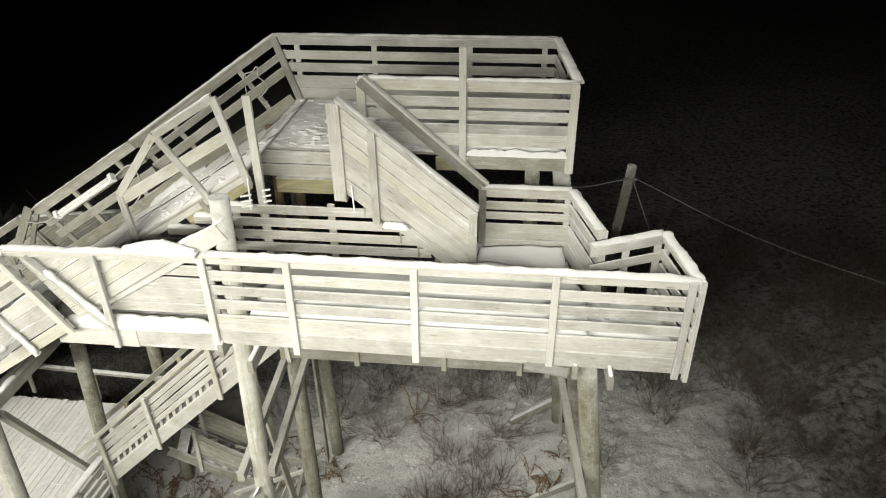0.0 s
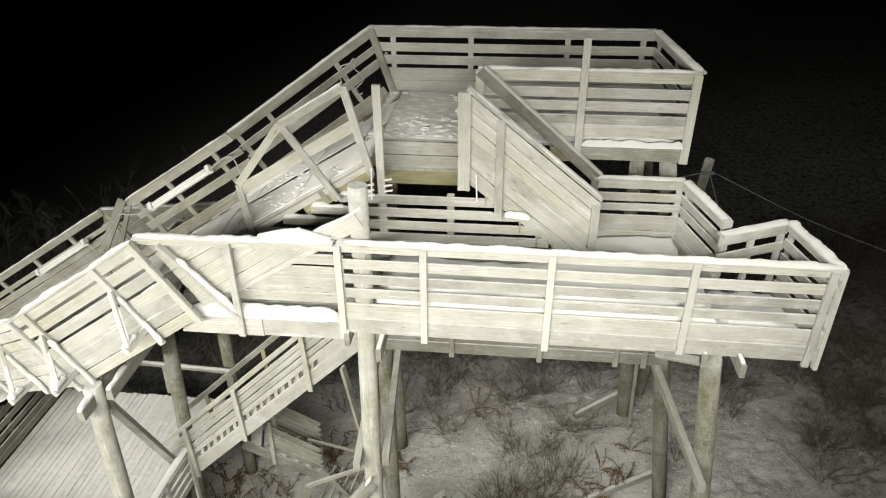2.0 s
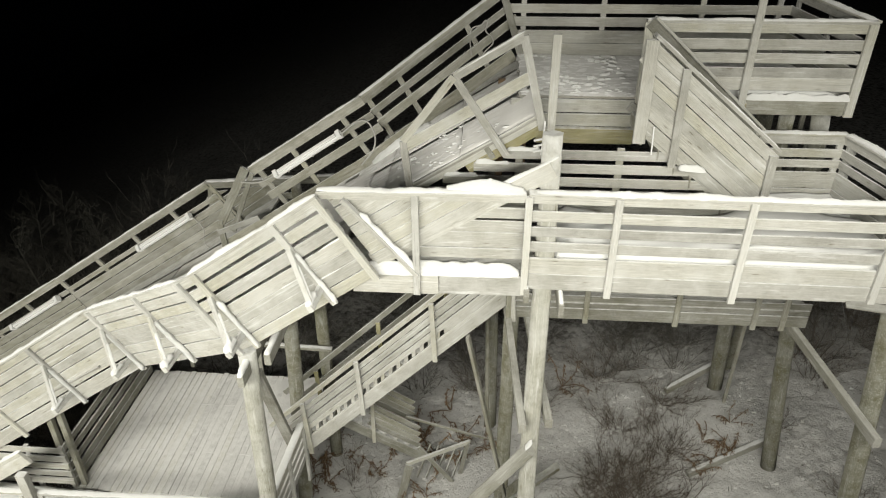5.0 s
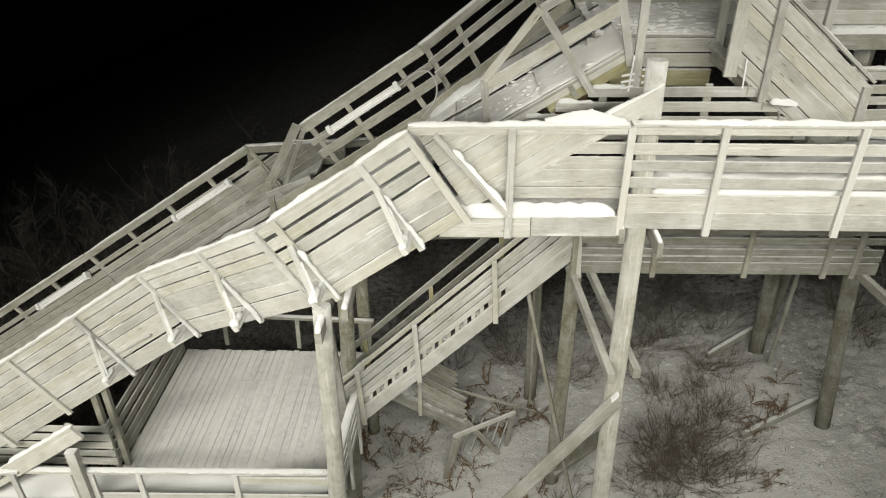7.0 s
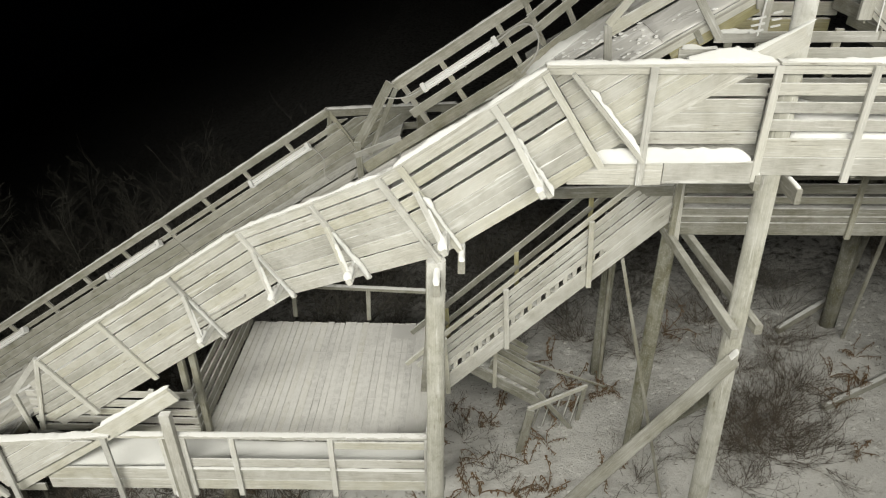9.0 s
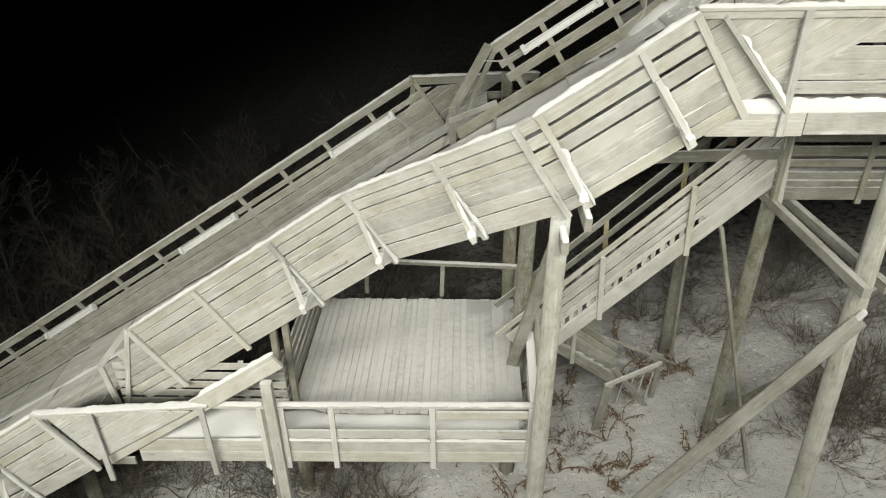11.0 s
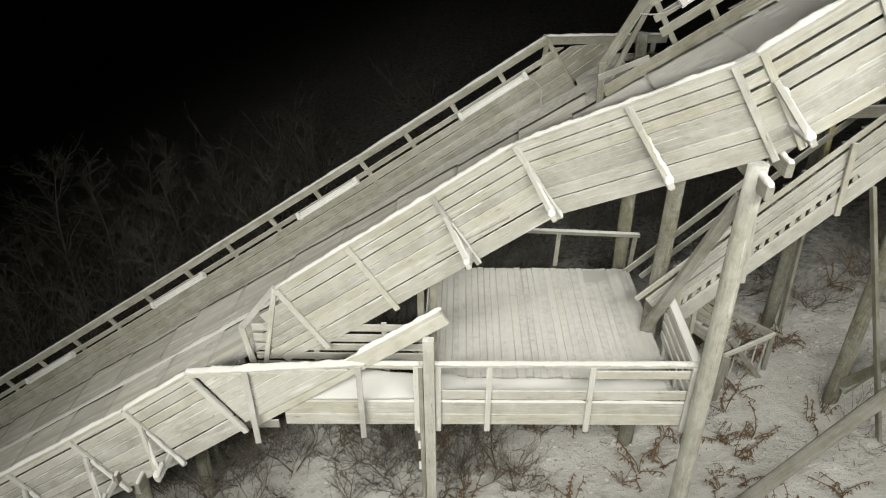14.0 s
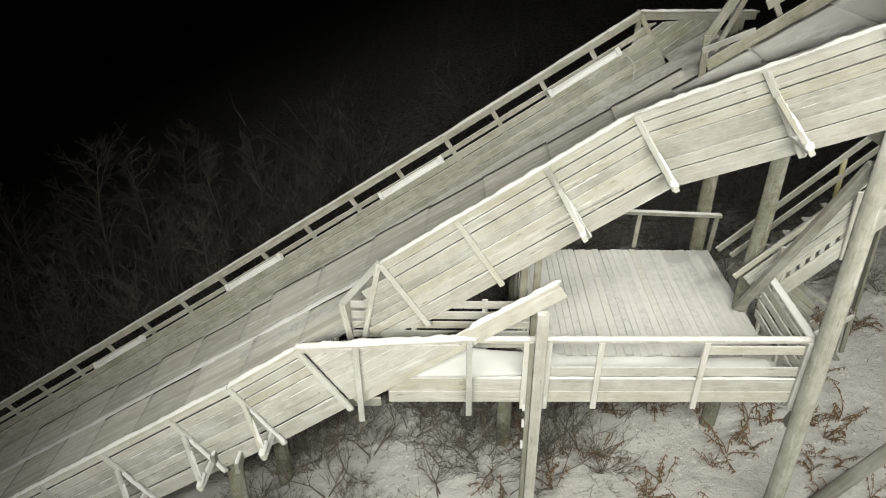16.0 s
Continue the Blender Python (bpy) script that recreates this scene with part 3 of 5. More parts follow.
railing((-0.05, 8.30, 5.63), (1.06, 8.30, 5.63), NOOK_ROWS, (0.02, 0.97), (0, 1, 0), "slatted railing behind the snowed-in corner", snow=0.02)
bk = thing("railing", (-2.2, 7.54, 5.2), "open slatted railing behind the walkway with snowy slat ends", "railing", "deck railings")
for x0, x1, z in ((-3.12, -1.22, 5.58), (-3.48, -0.98, 5.41), (-3.85, -0.75, 5.24), (-4.2, -0.6, 5.07), (-4.4, -0.3, 4.90), (-4.6, -0.3, 4.74)):
    plank(bk, "rail_board", (x0, 7.54, z), (x1, 7.54, z), 0.115, 0.028)
    if x0 < -3.0 and z > 5.1:
        snow_strip((x0 + 0.02, 7.53, z + 0.057), (x0 + 0.42, 7.53, z + 0.057), 0.08, 0.06, "lump of snow on a slat end")
for x in (-1.78, -2.95):
    plank(bk, "post", (x, 7.58, 4.5), (x, 7.58, 5.66), 0.085, 0.045, GREY, (1, 0, 0))
snow_sheet(((-0.1, 7.55, MID_Z), (1.05, 7.55, MID_Z), (1.05, 8.25, MID_Z), (-0.1, 8.25, MID_Z)), 0.34, "deck_snow", "deep drift in the corner of the walkway", seed=1, calm=True, edge=0.05)
snow_strip((-4.72, 6.42, 4.62), (-2.93, 6.42, 4.64), 0.20, 0.15, "thick even snow on the lip of the walkway", "deck_snow", gaps=-0.2, seed=2, taper=0.12, calm=0.4)
snow_sheet(((-2.6, 6.45, MID_Z), (1.25, 6.45, MID_Z), (1.25, 7.48, MID_Z), (-2.6, 7.48, MID_Z)), 0.58, "deck_snow", "deep rippled snow covering the walkway", seed=5, calm=True, edge=0.06)
snow_sheet(((1.25, 6.45, MID_Z), (2.15, 6.45, MID_Z), (2.0, 7.32, MID_Z), (1.25, 7.32, MID_Z)), 0.22, "deck_snow", "snow heaped at the end of the walkway", seed=6)

# stairs up to the top platform


def upper_stairs():
    t = thing("staircase", (-0.8, 7.9, MID_Z), "boarded wooden staircase with snowy handrails up to the high platform", "stairs")
    hi, lo = Vector((-1.60, 7.50, 6.96)), Vector((-0.06, 7.50, 5.70))
    x = (lo - hi).normalized()
    n = Vector((-x.z, 0, x.x))
    if n.z < 0:
        n = -n
    plank(t, "handrail", hi + n * 0.02, lo + n * 0.02, 0.14, 0.035, WOOD, (0, 1, 0))
    for i, dd in enumerate((0.09, 0.204, 0.332, 0.460, 0.588, 0.716)):
        start = 0.06 if i < 2 else 0.30 + (dd - 0.3) * 0.62
        plank(t, "side_board", hi - n * (dd + 0.02 * (i > 0)) + x * start, lo - n * (dd + 0.02 * (i > 0)) - x * (0.02 - dd * 0.72), (0.122, 0.122, 0.122, 0.124, 0.124, 0.124)[i], 0.028, WOOD, n)
    plank(t, "newel_post", (-1.62, 7.46, 5.78), (-1.62, 7.46, 6.93), 0.14, 0.05, WOOD, (1, 0, 0))
    plank(t, "post", (-1.22, 7.45, 5.50), (-1.22, 7.45, 6.63), 0.085, 0.045, WOOD, (1, 0, 0))
    plank(t, "post", (-0.10, 7.46, 4.70), (-0.10, 7.46, 5.66), 0.095, 0.05, WOOD, (1, 0, 0))
    far_hi, far_lo = Vector((-1.50, 8.28, 6.93)), Vector((-0.02, 8.28, 5.62))
    plank(t, "handrail", far_hi, far_lo, 0.13, 0.035, GREY, n)
    plank(t, "handrail", far_hi + n * 0.08 + Vector((0, -0.03, 0)), far_lo + n * 0.08 + Vector((0, -0.03, 0)), 0.09, 0.03, WOOD, (0, 1, 0))
    plank(t, "post", (-0.04, 8.28, 4.65), (-0.04, 8.28, 5.60), 0.095, 0.05, GREY, (1, 0, 0))
    for i in range(7):
        f = (i + 0.5) / 7
        p = Vector((-0.12 - 1.45 * f, 7.9, MID_Z + 0.12 + 1.22 * f))
        plank(t, "tread", p + Vector((0, -0.38, 0)), p + Vector((0, 0.36, 0)), 0.25, 0.035, FLOOR, (1, 0, 0))
        plank(t, "riser", p + Vector((-0.11, -0.38, -0.08)), p + Vector((-0.11, 0.36, -0.08)), 0.13, 0.02, GREY)
    for y in (7.53, 8.25):
        plank(t, "stringer", (-0.0, y, MID_Z + 0.07), (-1.62, y, TOP_Z - 0.05), 0.12, 0.04, WOOD)
    snow_strip(hi + n * 0.037, lo + n * 0.037, 0.13, 0.02, "thin snow along the stair handrail")
    snow_strip((-1.14, 7.40, 5.50), (-0.84, 7.40, 5.48), 0.12, 0.09, "snow lump on the rail end by the stairs")


upper_stairs()
plank(thing("thin_post", (-2.6, 7.58, 5.4), "slim upright board post beside the slide entrance", "post"), "post_board", (-2.6, 7.58, 4.7), (-2.6, 7.58, 6.95), 0.095, 0.05, None, (1, 0, 0))

# ---- slide ----
PITCH = Vector((1, 0, SLOPE)).normalized()
PERP = Vector((-SLOPE, 0, 1)).normalized()
SIDE_ROWS = ((0.035, 0.15), (0.195, 0.325), (0.365, 0.505), (0.54, 0.69), (0.695, 0.83), (0.835, 0.97), (0.985, 1.12))
TIGHT_ROWS = ((0.035, 0.13), (0.155, 0.285), (0.305, 0.43), (0.447, 0.575), (0.583, 0.713), (0.721, 0.865), (0.89, 1.12))


def on_cap(x, y):
    return Vector((x, y, cap_z(x)))


def side_wall(p, q, rows, stations, braces, label, ends=(0, 0), snow=0.042, mat=None, reach=0.45):
    """A boarded side of the slide between two plan points of its rail; stations: places of the posts, braces: which have an outrigger."""
    a, b = on_cap(*p), on_cap(*q)
    x = (b - a).normalized()
    out = Vector((0, -1, 0))
    t = railing(a, b, rows, stations, out, label, post_len=1.16, cap=(0.10, 0.03), snow=snow, group="slide sides", name="slide_railing", mat=mat, ends=ends)
    n = x.cross(out).normalized()
    if n.z < 0:
        n = -n
    rr = random.Random(round(a.x * 100))
    for top, _ in rows[1:]:
        for _ in range(max(1, round((b - a).length * 0.5))):
            f, ln = rr.uniform(0.02, 0.85), rr.uniform(0.12, 0.5)
            s = a.lerp(b, f) - n * (top - 0.002) + out * 0.012
            snow_strip(s, s + x * min(ln, (1 - f) * (b - a).length), 0.032, 0.020, "scrap of snow caught between two boards", "board_snow", CRUST, gaps=0.2, seed=f * 40)
    for f in braces:
        c = a.lerp(b, f)
        tip = c - n * 0.88 + out * reach
        plank(t, "outrigger", c - n * 0.90, tip + out * 0.05, 0.075, 0.06, HOAR, n)
        plank(t, "brace", tip, c - n * 0.34 + out * 0.07, 0.06, 0.045, HOAR, x)
        foot, head = c - n * 1.14 + out * 0.07 - x * 0.03, c - n * 0.42 + out * 0.07 - x * 0.03
        snow_strip(foot + x * 0.06, head + x * 0.06, 0.075, 0.06, "snow caught on a leaning post", gaps=0.12)
        snow_strip(tip + n * 0.035 + out * 0.04, tip + n * 0.035 - out * 0.2, 0.095, 0.07, "snow lump on an outrigger end", gaps=-0.2)
        snow_strip(tip.lerp(c - n * 0.34 + out * 0.07, 0.12) + x * 0.03, tip.lerp(c - n * 0.34 + out * 0.07, 0.7) + x * 0.03, 0.055, 0.03, "thin snow caught on a brace", gaps=0.1)
    return t


side_wall((-6.54, 6.10), (-5.06, 6.24), SIDE_ROWS, (0.03, 0.66, 0.98), (0.03, 0.66), "sloping boarded side of the slide with leaning posts and outriggers")
side_wall((-6.74, 6.13), (-6.52, 6.10), SIDE_ROWS, (0.1,), (), "short joint in the boarded slide side", snow=0)
side_wall((-8.68, 7.20), (-6.70, 6.12), TIGHT_ROWS, (0.0, 0.56), (0.0, 0.56), "boarded slide side turning inwards, posts with outriggers")
side_wall((-11.75, 7.02), (-8.68, 7.20), TIGHT_ROWS, (0.0, 0.32, 0.674), (0.674,), "straight boarded slide side with frosted posts")
# boards that run on up the slope behind the level rail
uw = thing("slide_railing", (-4.2, 6.42, 4.6), "sloping boards of the slide side running up behind the walkway rail", "railing", "slide sides")
for d in (0.07, 0.205, 0.34, 0.475, 0.61, 0.745, 0.88, 1.015):
    s = on_cap(-5.06, 6.40) - PERP * d
    run = min(2.15, (5.72 - s.z) / PITCH.z)
    sawn_off(plank(uw, "rail_board", s, s + PITCH * run, 0.128, 0.026, None, PERP), (0, 0, 5.605), (0, 0, 1))
for top, bot in ((5.39, 5.265), (5.235, 5.10), (5.09, 4.90), (4.885, 4.76)):
    plank(uw, "rail_board", (-4.35, 6.53, (top + bot) / 2), (-2.86, 6.53, (top + bot) / 2), top - bot, 0.028)
strap = thing("brace", (-4.4, 6.3, 5.1), "snow-laden brace under the level rail", "brace", "braces")
plank(strap, "brace_board", (-4.80, 6.29, 5.56), (-4.04, 6.29, 4.66), 0.085, 0.045, None, (0, 1, 0))
snow_strip((-4.62, 6.29, 5.40), (-4.06, 6.29, 4.73), 0.08, 0.06, "thick snow on a slanting brace")
plank(uw, "diagonal_beam", (-4.55, 6.47, 4.72), (-2.64, 6.47, 5.88), 0.20, 0.05, None, PERP)
snow_strip((-3.72, 6.40, 5.655), (-2.93, 6.40, 5.655), 0.17, 0.15, "snow heaped on the rail against a slanting beam", gaps=-0.25, seed=6, taper=0.6, calm=0.5)
snow_strip((-3.30, 6.46, 5.59), (-2.60, 6.46, 6.015), 0.075, 0.045, "snow on the upper edge of a slanting beam")

# entrance side of the top slide
en = thing("slide_railing", (-3.6, 7.5, 5.5), "angular open side rail at the slide entrance", "railing", "slide sides")
PK, KN, LO = Vector((-2.96, 7.5, 6.95)), Vector((-3.71, 7.48, 6.50)), Vector((-4.30, 7.46, 5.74))
plank(en, "top_rail", KN, PK, 0.10, 0.045)
plank(en, "top_rail", LO, KN, 0.09, 0.045)
plank(en, "post", PK, Vector((-2.70, 7.5, 5.90)), 0.09, 0.045, None, (1, 0, 0))
plank(en, "post", KN, Vector((-3.10, 7.44, 5.60)), 0.085, 0.045, None, (1, 0, 0))
plank(en, "post", LO, LO + Vector((0.07, 0, -0.72)), 0.085, 0.045, None, (1, 0, 0))
plank(en, "middle_rail", Vector((-4.28, 7.46, 5.68)), Vector((-2.84, 7.5, 6.53)), 0.13, 0.03)
plank(en, "lower_board", Vector((-3.55, 7.56, bed_z(-3.55) - 0.20)), Vector((-2.72, 7.56, bed_z(-2.72) - 0.18)), 0.12, 0.03, MOSSY)
plank(en, "kick_board", Vector((-4.75, 7.53, bed_z(-4.75) - 0.07)), Vector((-2.72, 7.53, bed_z(-2.72) - 0.05)), 0.12, 0.03)
snow_strip(KN + Vector((0.02, 0, 0.05)), PK + Vector((0, 0, 0.05)), 0.06, 0.02, "thin snow on the entrance rail")

# far sides of the slide
FAR_ROWS = ((0.035, 0.15), (0.27, 0.37), (0.47, 0.60))


def far_wall(pts, rows, posts, label, snow=0.02, kick=True):
    for k, (p, q) in enumerate(zip(pts, pts[1:])):
        a, b = Vector(p), Vector(q)
        x = (b - a).normalized()
        out = Vector((0, 0, 1)).cross(x)
        if out.y < 0:
            out = -out
        railing(a, b, rows, posts[k], out, label, post_len=1.1, cap=(0.10, 0.03), snow=snow, group="slide sides", name="slide_railing", mat=AGED)


far_wall(((-6.88, 9.12, 4.59), (-5.15, 9.28, 5.67), (-3.2, 10.37, 6.95)), FAR_ROWS, ((0.06, 0.36, 0.80), (0.03, 0.24, 0.72)), "open sloping rail on the far side of the upper slide")
lowr = thing("slide_railing", (-6.0, 9.0, 4.0), "low board edge on the far side of the upper slide", "railing", "slide sides")
plank(lowr, "edge_board", (-7.3, 9.02, bed_z(-7.3) + 0.09), (-5.1, 9.2, bed_z(-5.1) + 0.09), 0.17, 0.03, AGED, PERP)
plank(lowr, "edge_board", (-5.1, 9.2, bed_z(-5.1) + 0.09), (-3.0, 10.33, bed_z(-3.0) + 0.09), 0.17, 0.03, AGED, PERP)
snow_strip((-5.0, 9.18, bed_z(-5.0) + 0.02), (-4.2, 9.55, bed_z(-4.2) + 0.02), 0.22, 0.07, "snow caught against the edge board of the slide", "bed_snow", taper=0.3)
plank(lowr, "end_post", (-6.88, 9.06, 4.62), (-7.38, 9.0, 3.72), 0.13, 0.045, GREY, (1, 0, 0))
plank(lowr, "end_post", (-6.80, 9.10, 4.52), (-7.22, 9.06, 3.55), 0.07, 0.045, GREY, (1, 0, 0))
plank(lowr, "end_post", (-7.38, 8.98, 3.78), (-7.36, 8.98, 3.18), 0.09, 0.045, GREY, (1, 0, 0))
plank(lowr, "tie_board", (-7.42, 8.95, 3.58), (-6.75, 8.97, 3.85), 0.08, 0.03, WOOD)
F2 = [(-8.04, 10.14), (-11.0, 9.80), (-15.0, 9.50), (-22.0, 9.2)]
F2_ROWS = ((0.035, 0.125), (0.27, 0.35), (0.40, 0.522), (0.534, 0.658), (0.67, 0.79), (0.802, 0.95))
far_wall([(x, y, 3.86 + 0.617 * (x + 8.04)) for x, y in F2[::-1]], F2_ROWS, ([i / 9 for i in range(9)], [i / 5 for i in range(5)], [i / 4 for i in range(5)]), "long boarded far side of the slide under an open rail")
railing((-8.04, 10.16, 3.86), (-6.0, 10.9, 3.70), ((0.035, 0.14), (0.3, 0.42)), (0.02, 0.45, 0.9), (0, 1, 0), "level railing stub on the far side of the slide", mat=GREY, snow=0.03)
fx = thing("slide_railing", (-7.4, 10.2, 3.0), "dark boards of the side bay of the slide", "railing", "slide sides")
for top, bot in F2_ROWS[1:]:
    z = 3.86 - 1.175 * (top + bot) / 2
    sawn_off(plank(fx, "rail_board", (-8.06, 10.15, z), (-6.1, 10.88, z + 1.209), bot - top, 0.03, GREY), (0, 0, 3.655), (0, 0, 1))
log_post((-6.55, 10.3, 2.2), (-6.55, 10.3, 3.86), 0.09, 0.085, "short round post with a snow cap beside the slide")

# slide bed


def slide_bed():
    t = thing("slide_bed", (-9.0, 8.5, bed_z(-9.0)), "steep slide floor of boards covered with grey felt mats", "slide", "", "structure")

    def strip(x0, x1, y0, y1, name, mat, lift, w=0.13, thick=0.03):
        y = y0 + w / 2
        while y < y1:
            plank(t, name, (x0, y, bed_z(x0) + lift), (x1, y, bed_z(x1) + lift), w - 0.006, thick, mat, (0, 1, 0), loose=0.003)
            y += w

    strip(-4.95, -2.75, 7.5, 10.2, "floor_board", FLOOR, -0.02)
    strip(-6.6, -4.95, 6.42, 9.1, "floor_board", FLOOR, -0.02)
    strip(-7.0, -6.6, 6.62, 9.1, "floor_board", FLOOR, -0.02)
    strip(-7.4, -7.0, 6.85, 9.1, "floor_board", FLOOR, -0.02)
    strip(-7.75, -7.4, 7.06, 10.1, "floor_board", FLOOR, -0.02)
    strip(-8.7, -7.75, 7.22, 10.1, "floor_board", FLOOR, -0.02)
    strip(-12.5, -8.7, 7.1, 9.95, "floor_board", FLOOR, -0.02)
    strip(-22.0, -12.5, 6.0, 9.6, "floor_board", FLOOR, -0.02)
    strip(-7.5, -6.85, 9.1, 10.4, "floor_board", FLOOR, -0.02)
    # felt mats laid in rows, each a loose sheet with its own sag and skew
    rr = random.Random(21)

    def mat(x, ln, y0, y1, stuff=FELT):
        nu, nv = 10, 9
        skew, lift = rr.uniform(-0.07, 0.07), rr.uniform(0.0, 0.002)
        verts, faces = [], []
        for side in (0, 1):
            for i in range(nu + 1):
                for j in range(nv + 1):
                    u, v = i / nu, j / nv
                    px = x - ln * u + skew * (v - 0.5) + 0.012 * noise.noise(Vector((v * 4, x, u)))
                    py = y0 + (y1 - y0) * v + 0.025 * noise.noise(Vector((u * 3, y0, x)))
                    curl = 0.007 * max(0.0, noise.noise(Vector((px * 2.2, py * 2.2, 3))))
                    verts.append((px, py, bed_z(px) + 0.003 + 0.003 * u + lift + curl + 0.002 * side))
        k = (nu + 1) * (nv + 1)
        for i in range(nu):
            for j in range(nv):
                q = i * (nv + 1) + j
                faces += [(q, q + 1, q + nv + 2, q + nv + 1), (k + q, k + q + nv + 1, k + q + nv + 2, k + q + 1)]
        rim = [i * (nv + 1) for i in range(nu + 1)] + [nu * (nv + 1) + j for j in range(1, nv + 1)] + [i * (nv + 1) + nv for i in range(nu - 1, -1, -1)] + list(range(nv - 1, 0, -1))
        faces += [(a, b, b + k, a + k) for a, b in zip(rim, rim[1:] + rim[:1])]
        me = bpy.data.meshes.new("mat")
        me.from_pydata(verts, [], faces)
        for f in me.polygons:
            f.use_smooth = f.index < 2 * nu * nv
        me.materials.append(stuff)
        put_under(new("mat", me), t, Matrix.Identity(4))

    for k, (y0, y1, x_top, x_low) in enumerate(((7.58, 8.72, -2.72, -4.85), (8.74, 9.75, -2.72, -4.85), (7.6, 9.05, -4.88, -7.4), (7.32, 8.30, -8.42, -21.5), (8.46, 9.6, -7.5, -13.4), (8.46, 9.36, -13.45, -21.5))):
        x = x_top
        while x > x_low:
            ln = rr.uniform(0.92, 0.98)
            mat(x, ln, y0 + rr.uniform(-0.02, 0.02), y1 + rr.uniform(-0.06, 0.04), FELT if k > 2 else SCUFFED)
            x -= ln + rr.uniform(-0.03, 0.012)
    for x in (-3.3, -4.2, -5.6, -6.6, -7.9, -9.2, -10.5, -11.8, -13.2, -15.0, -17.0):
        y0 = 7.5 if x > -4.6 else 6.5 if x > -7 else 7.22 if x > -12 else 6.05
        y1 = 9.2 if x > -7.5 else 9.7
        plank(t, "bearer", (x, y0, bed_z(x) - 0.12), (x, y1, bed_z(x) - 0.12), 0.16, 0.06, GREY, PERP)


slide_bed()
snow_strip((-7.6, 8.31, bed_z(-7.6) + 0.012), (-14.0, 8.31, bed_z(-14.0) + 0.012), 0.13, 0.04, "thin snow ridge between the felt mats of the slide", "bed_snow", gaps=-0.05)
snow_strip((-14.0, 8.31, bed_z(-14.0) + 0.012), (-21.0, 8.31, bed_z(-21.0) + 0.012), 0.13, 0.04, "thin snow ridge between the felt mats of the slide", "bed_snow", gaps=-0.05)

# lower end of the middle slide side
be = thing("slide_railing", (-12.2, 7.0, 0.3), "angular end of the slide side above the low platform", "railing", "slide sides")
plank(be, "top_rail", on_cap(-11.75, 7.02), (-12.30, 7.0, 0.72), 0.085, 0.045)
plank(be, "post", (-12.30, 7.0, 0.72), (-12.20, 6.98, 0.0), 0.085, 0.045, None, (1, 0, 0))
plank(be, "post", on_cap(-11.76, 7.01), (-12.05, 6.98, 0.05), 0.07, 0.04, None, (1, 0, 0))
for d in (0.30, 0.43, 0.57, 0.71, 0.85, 1.0):
    s = on_cap(-11.75, 7.02) - PERP * d
    plank(be, "rail_board", s, s - PITCH * max(0.1, 0.75 - abs(d - 0.85) * 0.5), 0.125, 0.026, None, PERP)

# ---- low platform ----
deck("low_deck", -9.75, -6.35, 7.1, 10.0, LOW_Z, "wide low platform of long boards dusted with snow", "y", 0.105, mat=DUSTED, uneven=True)
snow_sheet(((-9.73, 7.12, LOW_Z - 0.031), (-6.37, 7.12, LOW_Z - 0.016), (-6.37, 9.98, LOW_Z - 0.012), (-9.73, 9.98, LOW_Z - 0.031)), 0.03, "deck_snow", "thin dry snow veiling the boards of the low platform", FILM, seed=31, step=0.045, edge=0.01, calm=True)
deck("low_deck_walk", -12.4, -6.35, 6.35, 7.08, LOW_Z, "snowy walkway in front of the low platform", "x")
snow_sheet(((-12.2, 6.4, LOW_Z), (-6.4, 6.4, LOW_Z), (-6.4, 7.06, LOW_Z), (-12.2, 7.06, LOW_Z)), 0.11, "deck_snow", "snow drift on the low walkway", seed=12, calm=True)
snow_sheet(((-12.2, 6.30, LOW_Z + 0.10), (-9.2, 6.30, LOW_Z + 0.02), (-9.2, 7.06, LOW_Z + 0.02), (-12.2, 7.06, LOW_Z + 0.16)), 0.30, "deck_snow", "deep bright drift filling the end of the low walkway", seed=14, edge=0.2, calm=True)
for y in (9.14, 8.0):
    snow_strip((-9.6, y, LOW_Z + 0.002), (-6.5, y, LOW_Z + 0.002), 0.04, 0.010, "faint snow ridge across the low platform", "deck_snow", FILM, gaps=0.5)
LOW_ROWS = ((0.455, 0.60), (0.645, 0.86), (0.875, 1.055))
railing((-10.6, 6.28, 0.72), (-9.82, 6.294, 0.713), LOW_ROWS[1:], (), (0, -1, 0), "snowed-in end of the low walkway railing", snow=0.02, cap=(0.10, 0.045))
railing((-9.815, 6.295, 0.713), (-6.26, 6.36, 0.68), LOW_ROWS, (-0.013, 0.066, 0.249, 0.621, 0.982), (0, -1, 0), "railing along the low walkway with an open top and snowy cap", snow=0.02, cap=(0.10, 0.045), post_len=1.13)
railing((-12.71, 6.0, 0.80), (-10.5, 6.2, 0.80), ((0.035, 0.11),), (0.33, 0.96), (0, -1, 0), "level rail over the slide side by the low walkway", snow=0.06)
railing((-6.28, 6.4, 0.68), (-6.22, 8.05, 0.62), ((0.16, 0.27), (0.33, 0.44), (0.50, 0.62), (0.68, 0.80)), (0.05, 0.5, 0.95), (1, 0, 0), "slatted side railing of the low platform", snow=0.02)
railing((-12.2, 7.12, 0.72), (-9.75, 7.12, 0.72), ((0.03, 0.14), (0.20, 0.32), (0.37, 0.48), (0.53, 0.64), (0.69, 0.82)), (0.35, 0.75, 0.98), (0, 1, 0), "slatted railing behind the low walkway", cap=None, snow=0)
